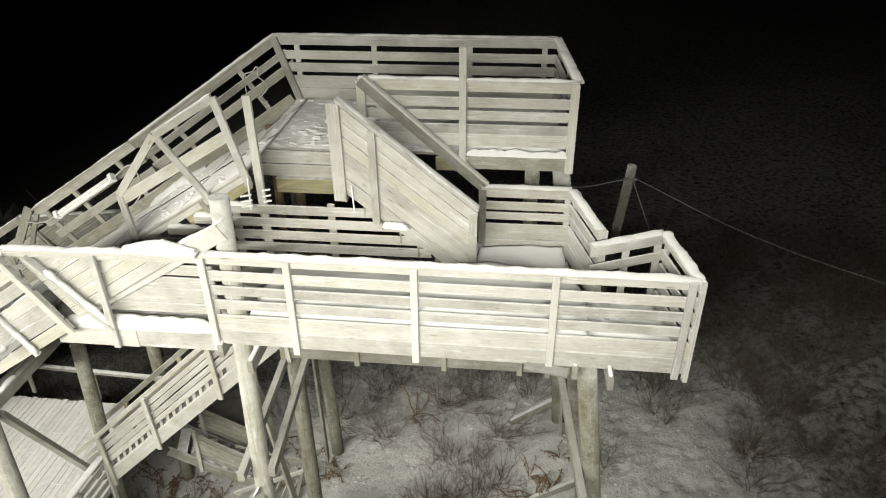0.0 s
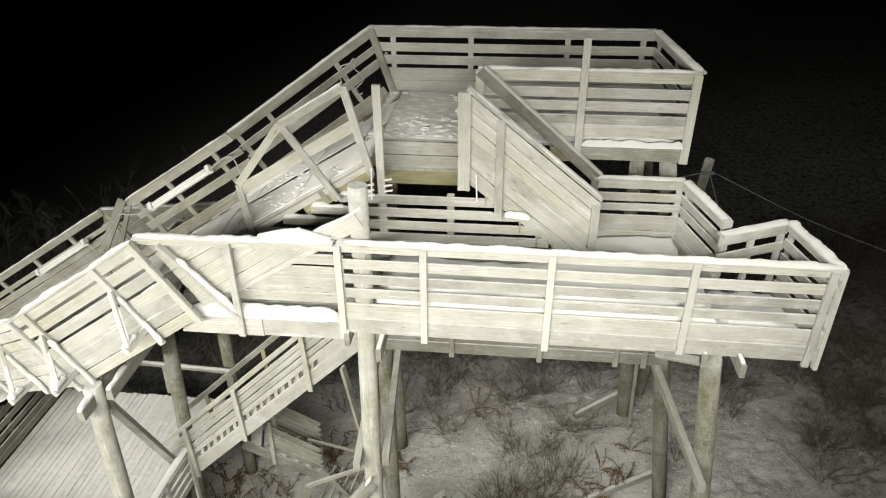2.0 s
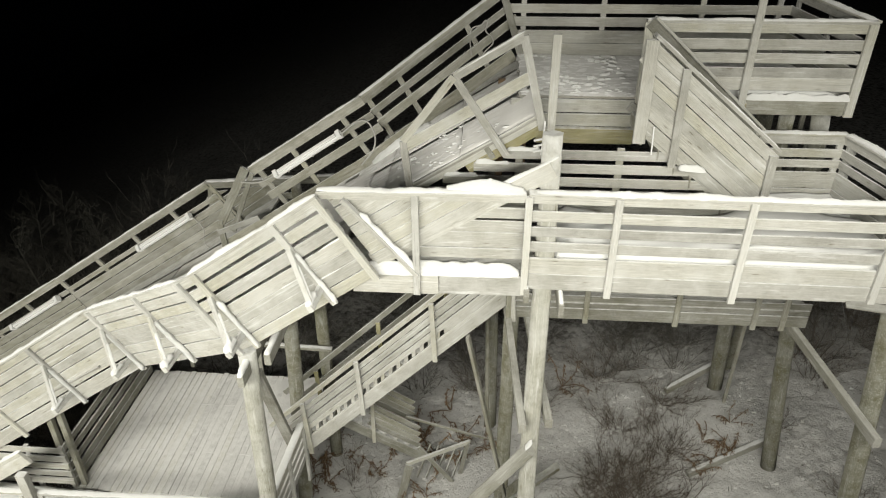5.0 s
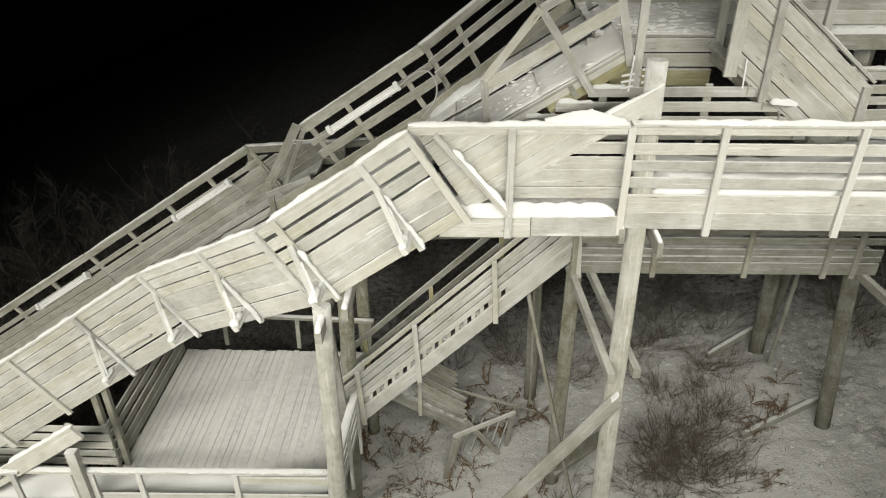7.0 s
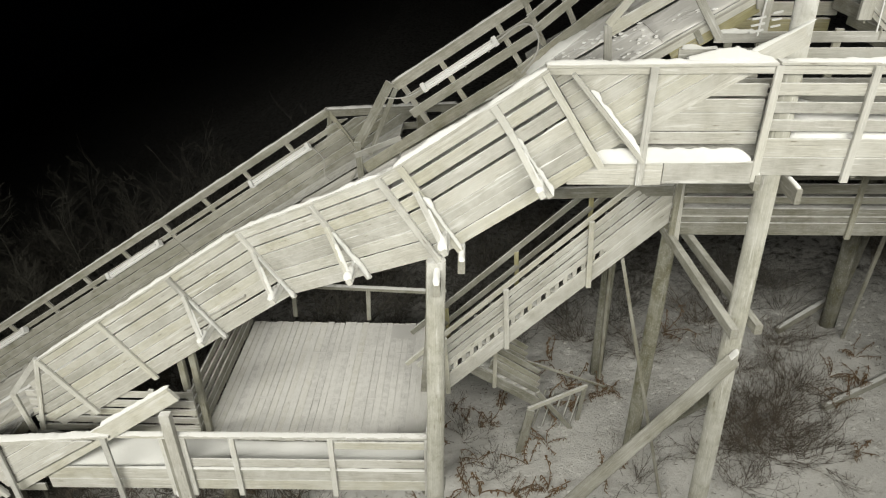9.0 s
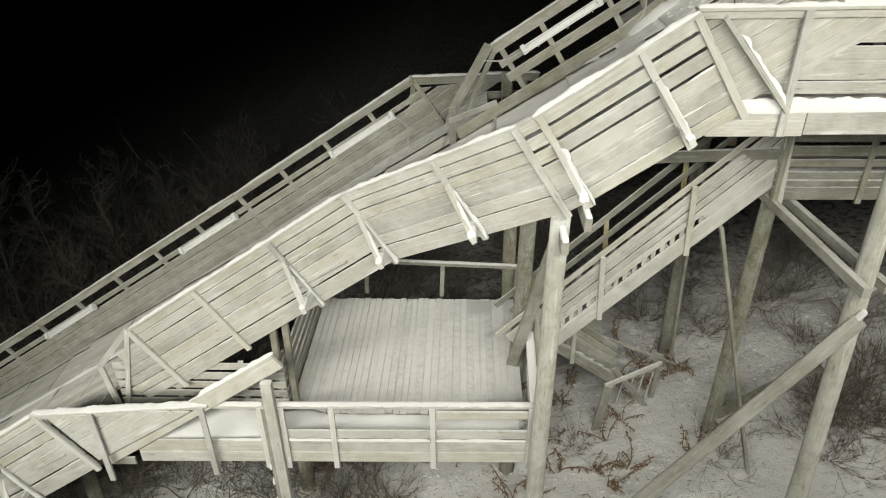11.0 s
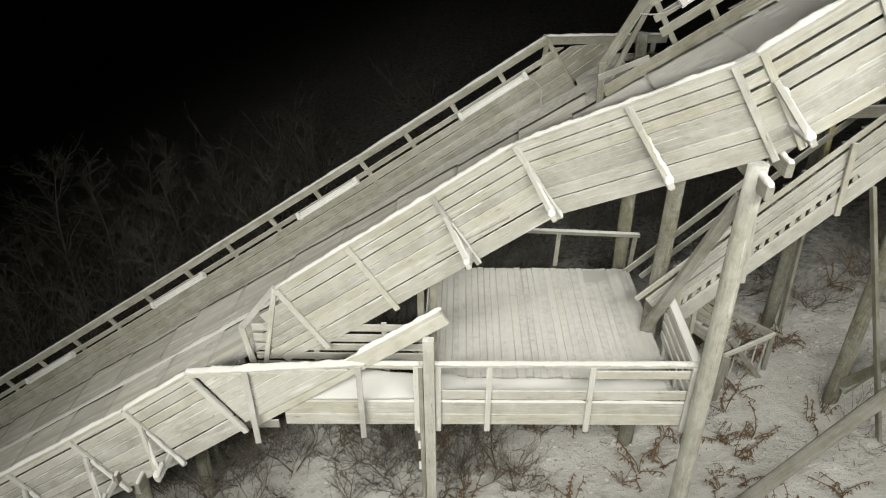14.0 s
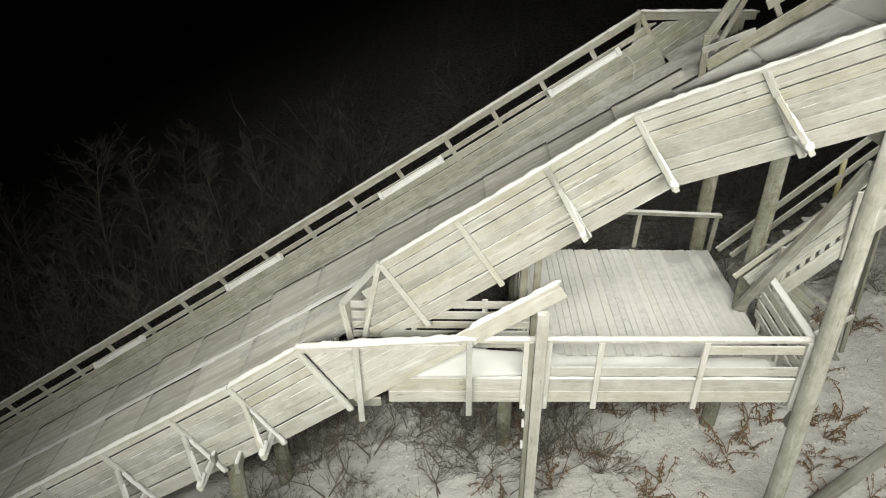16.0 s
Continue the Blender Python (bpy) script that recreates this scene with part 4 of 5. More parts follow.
railing((-9.78, 7.12, 0.72), (-9.78, 9.95, 0.72), ((0.03, 0.15), (0.22, 0.34), (0.42, 0.54), (0.60, 0.74), (0.76, 0.9)), (0.1, 0.5, 0.9), (-1, 0, 0), "slatted side railing between low platform and slide", cap=None, snow=0, mat=GREY)
railing((-9.3, 10.1, 0.60), (-6.18, 10.1, 0.46), (), (0.11, 0.548, 0.975), (0, -1, 0), "single rail along the rear of the low platform", cap=(0.10, 0.06), snow=0.02, post_len=0.7, mat=GREY)
railing((-11.64, 6.27, 0.72), (-10.61, 6.28, 0.72), LOW_ROWS[1:], (), (0, -1, 0), "boards closing the low walkway below the level rail", cap=None, snow=0)
snow_strip((-10.5, 6.27, 0.085), (-6.35, 6.34, 0.045), 0.05, 0.035, "thin snow lying on a rail board", gaps=0.05, seed=4)
railing((-7.62, 6.335, 0.69), (-6.30, 6.36, 0.68), ((0.12, 0.245),), (), (0, -1, 0), "short extra board under the low walkway rail", cap=None, snow=0)
plank(uw, "diagonal_beam", (-12.1, 6.2, -0.22), (-9.5, 6.2, 1.52), 0.24, 0.05, None, PERP)
snow_strip((-10.6, 6.2, 0.93), (-9.53, 6.2, 1.64), 0.085, 0.06, "thick snow on a slanting beam end")
lp = thing("tall_post", (-9.75, 6.25, -1.5), "tall sawn double post at the low walkway", "post", "support posts")
plank(lp, "post_board", (-9.81, 6.26, -3.2), (-9.81, 6.26, 0.7), 0.06, 0.09, GREY, (1, 0, 0))
plank(lp, "post_board", (-9.70, 6.22, -3.2), (-9.70, 6.22, 1.15), 0.14, 0.10, None, (1, 0, 0))
for z in (-1.15, -0.75, -0.45):
    plank(lp, "block", (-9.85, 6.25, z), (-9.85, 6.25, z + 0.11), 0.045, 0.05, CRUST, (1, 0, 0), "frost-white block")

for x, y, w in ((-9.86, 7.22, 0.09), (-9.68, 7.23, 0.09)):
    ps = thing("slide_prop", (x, y, LOW_Z), "sawn prop between low platform and slide", "post", "support posts")
    plank(ps, "post_board", (x, y, LOW_Z), (x + 0.02, y, bed_z(x) - 0.05), w, 0.08, BARE, (1, 0, 0))

lk = thing("slide_railing", (-12.4, 6.8, -0.3), "short boards closing the step between low walkway and slide", "railing", "slide sides")
plank(lk, "rail_board", (-12.46, 6.3, -0.05), (-12.46, 7.25, -0.05), 0.22, 0.03, GREY)
plank(lk, "rail_board", (-12.35, 6.28, -0.37), (-11.75, 6.28, -0.35), 0.13, 0.03, GREY)

# last slide side
side_wall((-13.65, 6.0), (-12.71, 6.04), TIGHT_ROWS, (0.0, 0.98), (0.0,), "sloping boarded slide side below the low walkway", reach=0.46)
side_wall((-21.0, 6.2), (-13.66, 6.0), TIGHT_ROWS, (0.12, 0.27, 0.425, 0.58, 0.73, 0.878), (0.12, 0.27, 0.425, 0.58, 0.73, 0.878), "long boarded slide side with outriggers near its foot", reach=0.50)
cw = thing("slide_railing", (-12.0, 6.3, -0.3), "sloping boards of the slide side behind the low rail", "railing", "slide sides")
for d in (0.07, 0.205, 0.34, 0.475, 0.61, 0.745, 0.88, 1.015):
    s = on_cap(-12.71, 6.10) - PERP * d
    run = min(2.0, (0.88 - s.z) / PITCH.z)
    sawn_off(plank(cw, "rail_board", s, s + PITCH * run, 0.128, 0.026, None, PERP), (0, 0, 0.755), (0, 0, 1))


# ---- supports ----


def post_on_ground(x, y, top, dx=0.0, dy=0.0, r0=0.125, r1=0.11, label="", mat=None):
    return log_post((x + dx, y + dy, ground_z(x + dx, y + dy) - 0.15), (x, y, top), r0, r1, label, mat=mat)


post_on_ground(-2.655, 6.585, 6.21, -0.025, -0.50, 0.125, 0.105, "tall pale log post rising through the walkway", HOAR_LOG)
post_on_ground(1.22, 6.62, 4.45, 0.68, 0.0)
post_on_ground(0.93, 8.85, 5.75, 0.95, 0.25)
post_on_ground(-2.875, 8.50, 4.4, -0.045, 0.11)
post_on_ground(-3.24, 10.55, 5.8, 0.10, 0.32)
post_on_ground(1.02, 10.95, 5.8, 0.52, 0.41, 0.15, 0.13, "thick mossy log post far under the high platform")
log_post((0.62, 9.0, 2.9), (0.58, 9.0, 5.75), 0.10, 0.10, "log post between the gallery and the high platform")
post_on_ground(-6.15, 6.335, 3.45, -0.105, -0.23, 0.125, 0.11, "tall frosted log post carrying the slide", HOAR_LOG)
post_on_ground(-6.25, 8.39, 3.4, -0.21, -0.22)
post_on_ground(-6.40, 10.35, 3.3)
post_on_ground(-13.88, 6.22, -1.0, -0.05, -0.1)
post_on_ground(-13.72, 7.80, -0.95, -0.06, 0.0)
post_on_ground(-13.95, 9.60, -0.95, -0.05, 0.05)
post_on_ground(-9.95, 7.95, -0.4)
prop = thing("slide_prop", (-13.75, 8.4, -3.6), "thin pale sawn prop under the slide", "post", "support posts")
plank(prop, "post_board", (-13.8, 8.42, -4.0), (-13.75, 8.42, -0.95), 0.07, 0.05, GREY, (1, 0, 0))
post_on_ground(-16.5, 7.0, -3.2)
post_on_ground(-9.7, 9.8, -0.3)


def stair_down():
    """Stairs from the gallery below the walkway to the low platform."""
    t = thing("staircase", (-4.6, 8.8, 1.2), "weathered boarded staircase down to the low platform", "stairs")
    lo, hi = Vector((-6.20, 7.95, 0.14)), Vector((-3.00, 8.40, 2.99))
    x = (hi - lo).normalized()
    n = Vector((-x.z, 0, x.x)).normalized()
    n = (n - x * n.dot(x)).normalized()
    end = (-2.93, 0, 0)
    far = Vector((0, 0.80, 0))
    for d, w in ((-0.03, 0.20), (0.085, 0.03), (0.225, 0.080), (0.325, 0.082), (0.43, 0.086), (0.532, 0.074)):
        sawn_off(plank(t, "side_board", lo + n * d, hi + n * d + x * (d + 0.4), w, 0.03, WOOD, n), end, (1, 0, 0))
    sawn_off(plank(t, "handrail", lo + n * 0.665 - x * 0.1, hi + n * 0.665 + x, 0.07, 0.045, WOOD, n), end, (1, 0, 0))
    sawn_off(plank(t, "handrail", lo + n * 0.64 + far - x * 0.1, hi + n * 0.64 + far + x, 0.09, 0.04, GREY, n), end, (1, 0, 0))
    sawn_off(plank(t, "middle_rail", lo + n * 0.40 + far, hi + n * 0.40 + far + x, 0.085, 0.03, GREY, n), end, (1, 0, 0))
    plank(t, "stringer", lo + far, hi + far, 0.2, 0.04, GREY, n)
    for f in (0.02, 0.30, 0.66):
        p = lo.lerp(hi, f) + Vector((0, -0.04, 0))
        plank(t, "post", p + Vector((0.05, 0, -0.18)), p + Vector((0, 0, 0.9)), 0.075, 0.045, WOOD, (1, 0, 0))
    for f in (0.02, 0.36, 0.7):
        p = lo.lerp(hi, f) + far + Vector((0, 0.05, 0))
        plank(t, "post", p + Vector((0.05, 0, -0.18)), p + Vector((0, 0, 0.82)), 0.07, 0.045, MOSSY, (1, 0, 0))
    for i in range(13):
        p = lo.lerp(hi, (i + 0.5) / 13) + Vector((0, 0.48, 0.10))
        plank(t, "tread", p - Vector((0, 0.36, 0)), p + Vector((0, 0.40, 0)), 0.2, 0.035, WOOD, (1, 0, 0))
    for i in range(20):
        p = lo.lerp(hi, (i + 0.6) / 26) + n * 0.14
        plank(t, "cleat", p + Vector((0, 0.035, -0.085)), p + Vector((0, 0.035, 0.085)), 0.06, 0.03, WOOD, (1, 0, 0))
    sawn_off(plank(t, "side_board", lo.lerp(hi, 0.76) + n * 0.145, hi + n * 0.145 + x * 0.5, 0.08, 0.028, WOOD, n), end, (1, 0, 0))
    plank(t, "end_post", (-2.90, 8.30, 2.6), (-2.98, 8.30, 4.2), 0.11, 0.05, WOOD, (1, 0, 0))


stair_down()

# gallery under the walkway
deck("gallery_deck", -3.0, 1.3, 8.35, 9.3, 2.95, "narrow gallery below the walkway")
railing((-3.0, 8.33, 4.05), (1.3, 8.33, 4.05), ((0.42, 0.54), (0.60, 0.74), (0.79, 0.89), (0.97, 1.07), (1.10, 1.18), (1.195, 1.385)), (0.01, 0.27, 0.57, 0.826, 0.92), (0, -1, 0), "slatted railing of the gallery below the walkway", mat=GREY, snow=0, post_len=1.42)


def strut(a, b, w=0.15, t=0.05, label="sawn diagonal brace between the posts", mat=None, name="brace", up=(0, 1, 0.3)):
    th = thing(name, (Vector(a) + Vector(b)) / 2, label, "brace", "braces")
    plank(th, "brace_board", a, b, w, t, mat or BARE, up)
    return th


log_post((-5.60, 6.21, -2.2), (-2.69, 6.163, 2.22), 0.10, 0.088, "long round brace slanting down from a log post", "brace", "braces", name="brace", mat=BARE)
snow_strip((-2.98, 6.16, 1.87), (-2.66, 6.16, 2.36), 0.12, 0.03, "snow capping the head of the long brace", mat=CRUST)
strut((-2.99, 8.75, 2.60), (-2.80, 6.05, 2.67), 0.09, 0.13, up=(1, 0, 0), mat=BARE)
strut((-2.69, 8.80, 2.56), (-2.47, 6.20, 2.62), 0.09, 0.13, up=(1, 0, 0), mat=BARE)
strut((-2.93, 8.42, -1.45), (-2.58, 6.70, 1.15), 0.15, 0.07, mat=LOG)
strut((-2.90, 8.42, -1.60), (-1.95, 8.50, -0.62), 0.14, 0.07, mat=LOG)
strut((-5.1, 8.4, 3.25), (-3.0, 8.4, 3.32), 0.16, 0.06, "level tie beam under the slide", GREY, "tie_beam", (0, 0, 1))
strut((-3.55, 8.4, 2.2), (-2.55, 7.6, -2.1), 0.14, 0.05)
strut((1.12, 8.80, 2.60), (1.31, 6.10, 2.68), 0.09, 0.13, up=(1, 0, 0), mat=BARE)
strut((-6.16, 6.50, 3.0), (-6.45, 8.12, -0.1), 0.16, 0.07, up=(1, 0, 0))
strut((-3.3, 10.45, 3.6), (-3.2, 10.3, -1.7), 0.12, 0.05)
strut((-6.1, 6.3, -0.1), (-6.2, 6.5, -0.9), 0.12, 0.05)
# beam pairs clamped to the heads of the logs
for x, y, z, dx, dz, lead in ((-2.68, 6.6, 4.42, 0.22, -0.09, 0.0), (1.24, 6.62, 4.4, 0.2, 0.0, 0.0), (-13.88, 6.22, -1.12, 0.2, 0.0, 0.0)):
    c = thing("clamp_beams", (x, y, z), "pair of snowy beams clamped to a log head", "beam", "braces")
    for px, near, pz in ((x - 0.16, y - 0.30 - lead * 0.5, z), (x + dx, y - 0.44 + lead, z + dz)):
        plank(c, "clamp_board", (px, near, pz), (px, y + 1.6, pz), 0.17, 0.06, BARE)
        snow_strip((px, near + 0.02, pz + 0.085), (px, near + 0.3, pz + 0.085), 0.05, 0.03, "snow on a beam end")

c = thing("clamp_beams", (-6.17, 6.42, 3.27), "thick snow-plastered beams clamped to a log head", "beam", "braces")
for px, near, pz, wide in ((-6.13, 5.97, 3.27, 0.08), (-5.86, 6.22, 3.42, 0.08)):
    plank(c, "clamp_board", (px, near, pz), (px, 8.0, pz), 0.165, wide, BARE)
    snow_strip((px, near - 0.01, pz + 0.083), (px, near + 0.45, pz + 0.083), wide, 0.06, "thick snow on a beam end", gaps=-0.15)

# small broken stair to the ground
sm = thing("ground_stairs", (-5.2, 9.5, -0.9), "small broken wooden stair down to the snow", "stairs")
for off in (Vector((0, 0, 0)), Vector((-0.18, 0.66, 0.02))):
    head, foot = Vector((-5.80, 9.10, -0.42)) + off, Vector((-4.46, 9.46, -1.60)) + off
    run = foot - head
    plank(sm, "stringer", head, foot, 0.19, 0.04, GREY)
    for lift, cut in ((0.24, 0.30), (0.38, 0.32), (0.54, 0.34), (0.70, 0.36)):
        p = head + Vector((0, 0.02, lift))
        plank(sm, "side_board", p + run * cut, p + run * 0.98, 0.10, 0.03, GREY)
    p = head.lerp(foot, 0.37) + Vector((0, -0.04, 0))
    plank(sm, "post", p + Vector((0, 0, -0.15)), p + Vector((0, 0.04, 0.86)), 0.07, 0.05, WOOD, (1, 0, 0))
    snow_strip(head + Vector((0, 0, 0.10)), head.lerp(foot, 0.55) + Vector((0, 0, 0.10)), 0.04, 0.015, "thin snow along a stair stringer", "plank_snow", CRUST)
for i in range(6):
    p = Vector((-5.78, 9.42, -0.42)).lerp(Vector((-4.55, 9.78, -1.52)), (i + 0.5) / 6)
    plank(sm, "tread", p - Vector((-0.08, 0.3, 0)), p + Vector((-0.08, 0.3, 0)), 0.2, 0.035, WOOD, (1, 0, 0))

# planks and poles lying about
for ax, ay, bx, by, w in ((0.51, 11.27, 2.02, 12.08, 0.14), (0.45, 9.0, 1.9, 9.5, 0.12)):
    a, b = (ax, ay, ground_z(ax, ay) + 0.10), (bx, by, ground_z(bx, by) + 0.26)
    pl = thing("loose_plank", (Vector(a) + Vector(b)) / 2, "grey plank lying in the snow below the deck", "plank", "loose planks")
    plank(pl, "board", a, b, w, 0.10, BARE, (0, 0, 1))
    snow_strip(Vector(a) + Vector((0, 0, w / 2)), Vector(b) + Vector((0, 0, w / 2)), 0.09, 0.025, "thin snow along a fallen plank", "plank_snow", CRUST)
pl = thing("broken_handrail", (-4.0, 9.1, -0.6), "thin broken handrail pole by the small stair", "handrail")
plank(pl, "pole", (-4.75, 9.60, -0.72), (-2.83, 10.40, -2.12), 0.05, 0.04, GREY)
fr = thing("broken_trestle", (-4.2, 9.4, -1.8), "collapsed wooden trestle at the foot of the small stair", "trestle")
plank(fr, "bar", (-4.70, 9.06, -1.41), (-3.53, 9.78, -1.48), 0.09, 0.05, WOOD)
plank(fr, "bar", (-4.50, 9.38, -1.28), (-3.84, 9.32, -2.12), 0.09, 0.04, GREY)
plank(fr, "leg", (-4.64, 9.05, -1.42), (-4.84, 8.80, -2.32), 0.15, 0.05, GREY, (1, 0, 0))
plank(fr, "leg", (-3.57, 9.76, -1.48), (-3.76, 9.40, -2.35), 0.08, 0.05, GREY, (1, 0, 0))
for k in range(5):
    plank(fr, "slat", (-4.30 + 0.16 * k, 9.74, -1.55 - 0.03 * k), (-4.55 + 0.17 * k, 9.36, -2.10), 0.05, 0.03, GREY)

lean = thing("leaning_pole", (1.54, 10.78, -1.15), "thin dark pole leaning against the high platform", "pole")
plank(lean, "pole_bar", (1.545, 10.80, -1.25), (1.06, 9.6, 5.85), 0.06, 0.05, GREY, (1, 0, 0))
sh = thing("loose_sheet", (0.78, 6.3, 4.33), "bent pale sheet of plywood wedged below the walkway", "sheet")
plank(sh, "sheet_board", (0.55, 6.34, 4.46), (1.0, 6.26, 4.44), 0.13, 0.02, BARE, (0, 1, 0.2))

rd = thing("white_rod", (-1.47, 7.43, 5.6), "short white rod fixed beside the stair newel", "bracket")
plank(rd, "rod", (-1.466, 7.43, 5.655), (-1.48, 7.43, 5.983), 0.015, 0.015, SNOW, (1, 0, 0))

# frosted bits of wire at the slide entrance
wb = thing("wire_bracket", (-2.66, 7.42, 5.8), "frost-covered wire bracket on the entrance post", "bracket")
plank(wb, "rod", (-2.70, 7.44, 5.62), (-2.68, 7.44, 6.02), 0.018, 0.018, SNOW, (1, 0, 0))
for k, z in enumerate((5.66, 5.73, 5.80)):
    plank(wb, "arm", (-2.80, 7.42, z), (-2.66, 7.42, z + 0.03), 0.022, 0.02, SNOW)
    plank(wb, "arm", (-2.56, 7.50, z + 0.04), (-2.46, 7.50, z + 0.06), 0.02, 0.02, SNOW)

# ---- tube lights, cables, pole ----


def tube_light(a, b):
    """A bare batten with one frosted tube between two holders."""
    a, b = Vector(a), Vector(b)
    m = axes(a, b, (0, 0.5, 0.8))
    t = new("tube_light")
    t.empty_display_size = 0.1
    t.matrix_basis = m
    tagged(t, "white unlit fluorescent tube fitting fixed to the slide rail", "lamp", "tube lights along the slide")
    ln = (b - a).length
    batten = new("batten", box_mesh(ln, 0.10, 0.05, WHITE))
    batten.parent = t
    ob = new("tube", log_mesh(ln - 0.16, 0.02, 0.02, TUBE, 5, 12, 3))
    ob.parent = t
    ob.matrix_basis = pose(0, -0.045, 0)
    ob["label"] = "frosted white tube"
    for s in (-1, 1):
        ob = new("end_cap", box_mesh(0.06, 0.11, 0.11, WHITE))
        ob.parent = t
        ob.matrix_basis = pose(s * (ln / 2 - 0.03), -0.02, 0)
    for k in (-0.32, 0.05, 0.36):
        ob = new("clip", box_mesh(0.02, 0.03, 0.02, CABLE))
        ob.parent = batten
        ob.matrix_basis = pose(k * ln, 0.0, -0.06)
    return t


def cable(pts, r, label, name="cable", mat=None):
    cu = bpy.data.curves.new(name, "CURVE")
    cu.dimensions, cu.bevel_depth, cu.bevel_resolution, cu.resolution_u = "3D", r, 2, 6
    sp = cu.splines.new("BEZIER")
    sp.bezier_points.add(len(pts) - 1)
    for p, q in zip(sp.bezier_points, pts):
        p.co, p.handle_left_type, p.handle_right_type = q, "AUTO", "AUTO"
    me = bpy.data.meshes.new_from_object(bpy.data.objects.new("tmp", cu))
    me.materials.append(mat or CABLE)
    return tagged(new(name, me), label, "cable", "cables")


tube_light((-6.43, 9.04, 4.53), (-5.42, 9.14, 5.16))
tube_light((-9.33, 9.86, 2.67), (-8.30, 9.94, 3.32))
tube_light((-12.02, 9.62, 1.02), (-10.98, 9.70, 1.67))
tube_light((-14.80, 9.46, -0.70), (-13.76, 9.50, -0.05))
tube_light((-17.55, 9.34, -2.4), (-16.5, 9.38, -1.75))
cable(((-5.42, 9.12, 5.16), (-5.1, 9.08, 5.38), (-4.95, 8.95, 5.35), (-4.9, 8.9, 5.1), (-5.1, 8.85, 4.8)), 0.012, "pale cable hanging in a loop from the tube light")
cable(((-6.43, 9.02, 4.53), (-6.7, 9.0, 4.42), (-6.95, 9.0, 4.42)), 0.01, "pale cable at the end of the tube light")
cable(((-8.30, 9.92, 3.32), (-8.1, 9.85, 3.15), (-8.05, 9.75, 2.85), (-7.7, 9.6, 2.95), (-7.35, 9.3, 3.3)), 0.01, "pale cable hanging in a loop from the tube light")
cable(((-3.62, 10.12, 6.02), (-3.64, 10.12, 6.28), (-3.62, 10.10, 6.41), (-3.48, 10.10, 6.47), (-3.41, 10.10, 6.53), (-3.42, 10.10, 6.40), (-3.40, 10.14, 6.35), (-3.32, 10.14, 6.28), (-3.31, 10.12, 6.21), (-3.39, 10.12, 6.12), (-3.44, 10.12, 6.04), (-3.38, 10.12, 6.0), (-3.33, 10.12, 6.02)), 0.010, "pale cable looped and curled on the railing")

up = thing("utility_pole", (2.42, 12.05, -1.0), "round wooden utility pole with wires behind the decks", "pole")
log_post((1.88, 11.95, ground_z(1.88, 11.95) - 0.3), (2.42, 12.05, 4.35), 0.10, 0.085, parent=up, name="pole")
plank(up, "insulator_bar", (2.30, 11.97, 4.12), (2.52, 11.97, 4.12), 0.06, 0.05, STEEL)
cable(((2.45, 12.0, 4.15), (4.5, 11.5, 3.35), (7.0, 11.0, 2.7), (11.0, 10.0, 2.0), (18, 9, 1.8)), 0.006, "thin frosted overhead wire from the pole", "overhead_wire", WIRE)
cable(((2.40, 12.0, 4.12), (1.5, 11.4, 4.2), (0.95, 10.6, 4.6)), 0.010, "thin frosted overhead wire from the pole", "overhead_wire", WIRE)
cable(((2.48, 12.0, 4.05), (4.6, 12.3, ground_z(4.6, 12.3))), 0.008, "thin guy wire down to the snow", "guy_wire", WIRE)

# ---- clods and litter on the snow ----


def scatter(name, label, count, mat, seed, twig=False, area=(-13.5, 4.5, 6.8, 12.6), level=None, size=(0.018, 0.06), long=1.0):
    """Small crusted lumps, or bits of fallen twig, lying on the trampled snow."""
    rr = random.Random(seed)
    verts, faces = [], []
    while count:
        x, y = rr.uniform(*area[:2]), rr.uniform(*area[2:])
        if noise.noise(Vector((x, y, seed)) * 0.9) + 0.25 * rr.random() < 0.05:
            continue
        count -= 1
        p = Vector((x, y, level(x) if level else ground_z(x, y) + dent(x, y)))
        k = len(verts)
        if twig:
            a, ln, r = rr.uniform(0, math.tau), rr.uniform(0.03, 0.10), rr.uniform(0.003, 0.006)
            u = Vector((math.cos(a), math.sin(a), rr.uniform(-0.05, 0.35))) * ln
            s = Vector((-math.sin(a), math.cos(a), 0)) * r
            w = Vector((0, 0, r * 1.7))
            o = p + Vector((0, 0, 0.008))
            verts.extend((o - s, o + s, o + w, o + u - s * 0.4, o + u + s * 0.4, o + u + w * 0.4))
            faces.extend(((k, k + 1, k + 4, k + 3), (k + 1, k + 2, k + 5, k + 4), (k + 2, k, k + 3, k + 5)))
        else:
            r, a = rr.uniform(*size), rr.uniform(0, math.tau)
            for q in range(6):
                g = a + math.tau * q / 6
                verts.append(p + Vector((math.cos(g) * r * long * rr.uniform(0.8, 1.5), math.sin(g) * r * rr.uniform(0.6, 1.0), -0.01)))
            for q in range(6):
                g = a + math.tau * q / 6
                verts.append(p + Vector((math.cos(g) * r * long * rr.uniform(0.4, 0.8), math.sin(g) * r * rr.uniform(0.3, 0.6), r * rr.uniform(0.35, 0.8))))
            faces.extend((k + q, k + (q + 1) % 6, k + 6 + (q + 1) % 6, k + 6 + q) for q in range(6))
            faces.append(tuple(range(k + 6, k + 12)))
    me = bpy.data.meshes.new(name)
    me.from_pydata([tuple(v) for v in verts], [], faces)
    me.materials.append(mat)
    return tagged(new(name, me), label, "litter" if twig else "snow", "", "stuff")


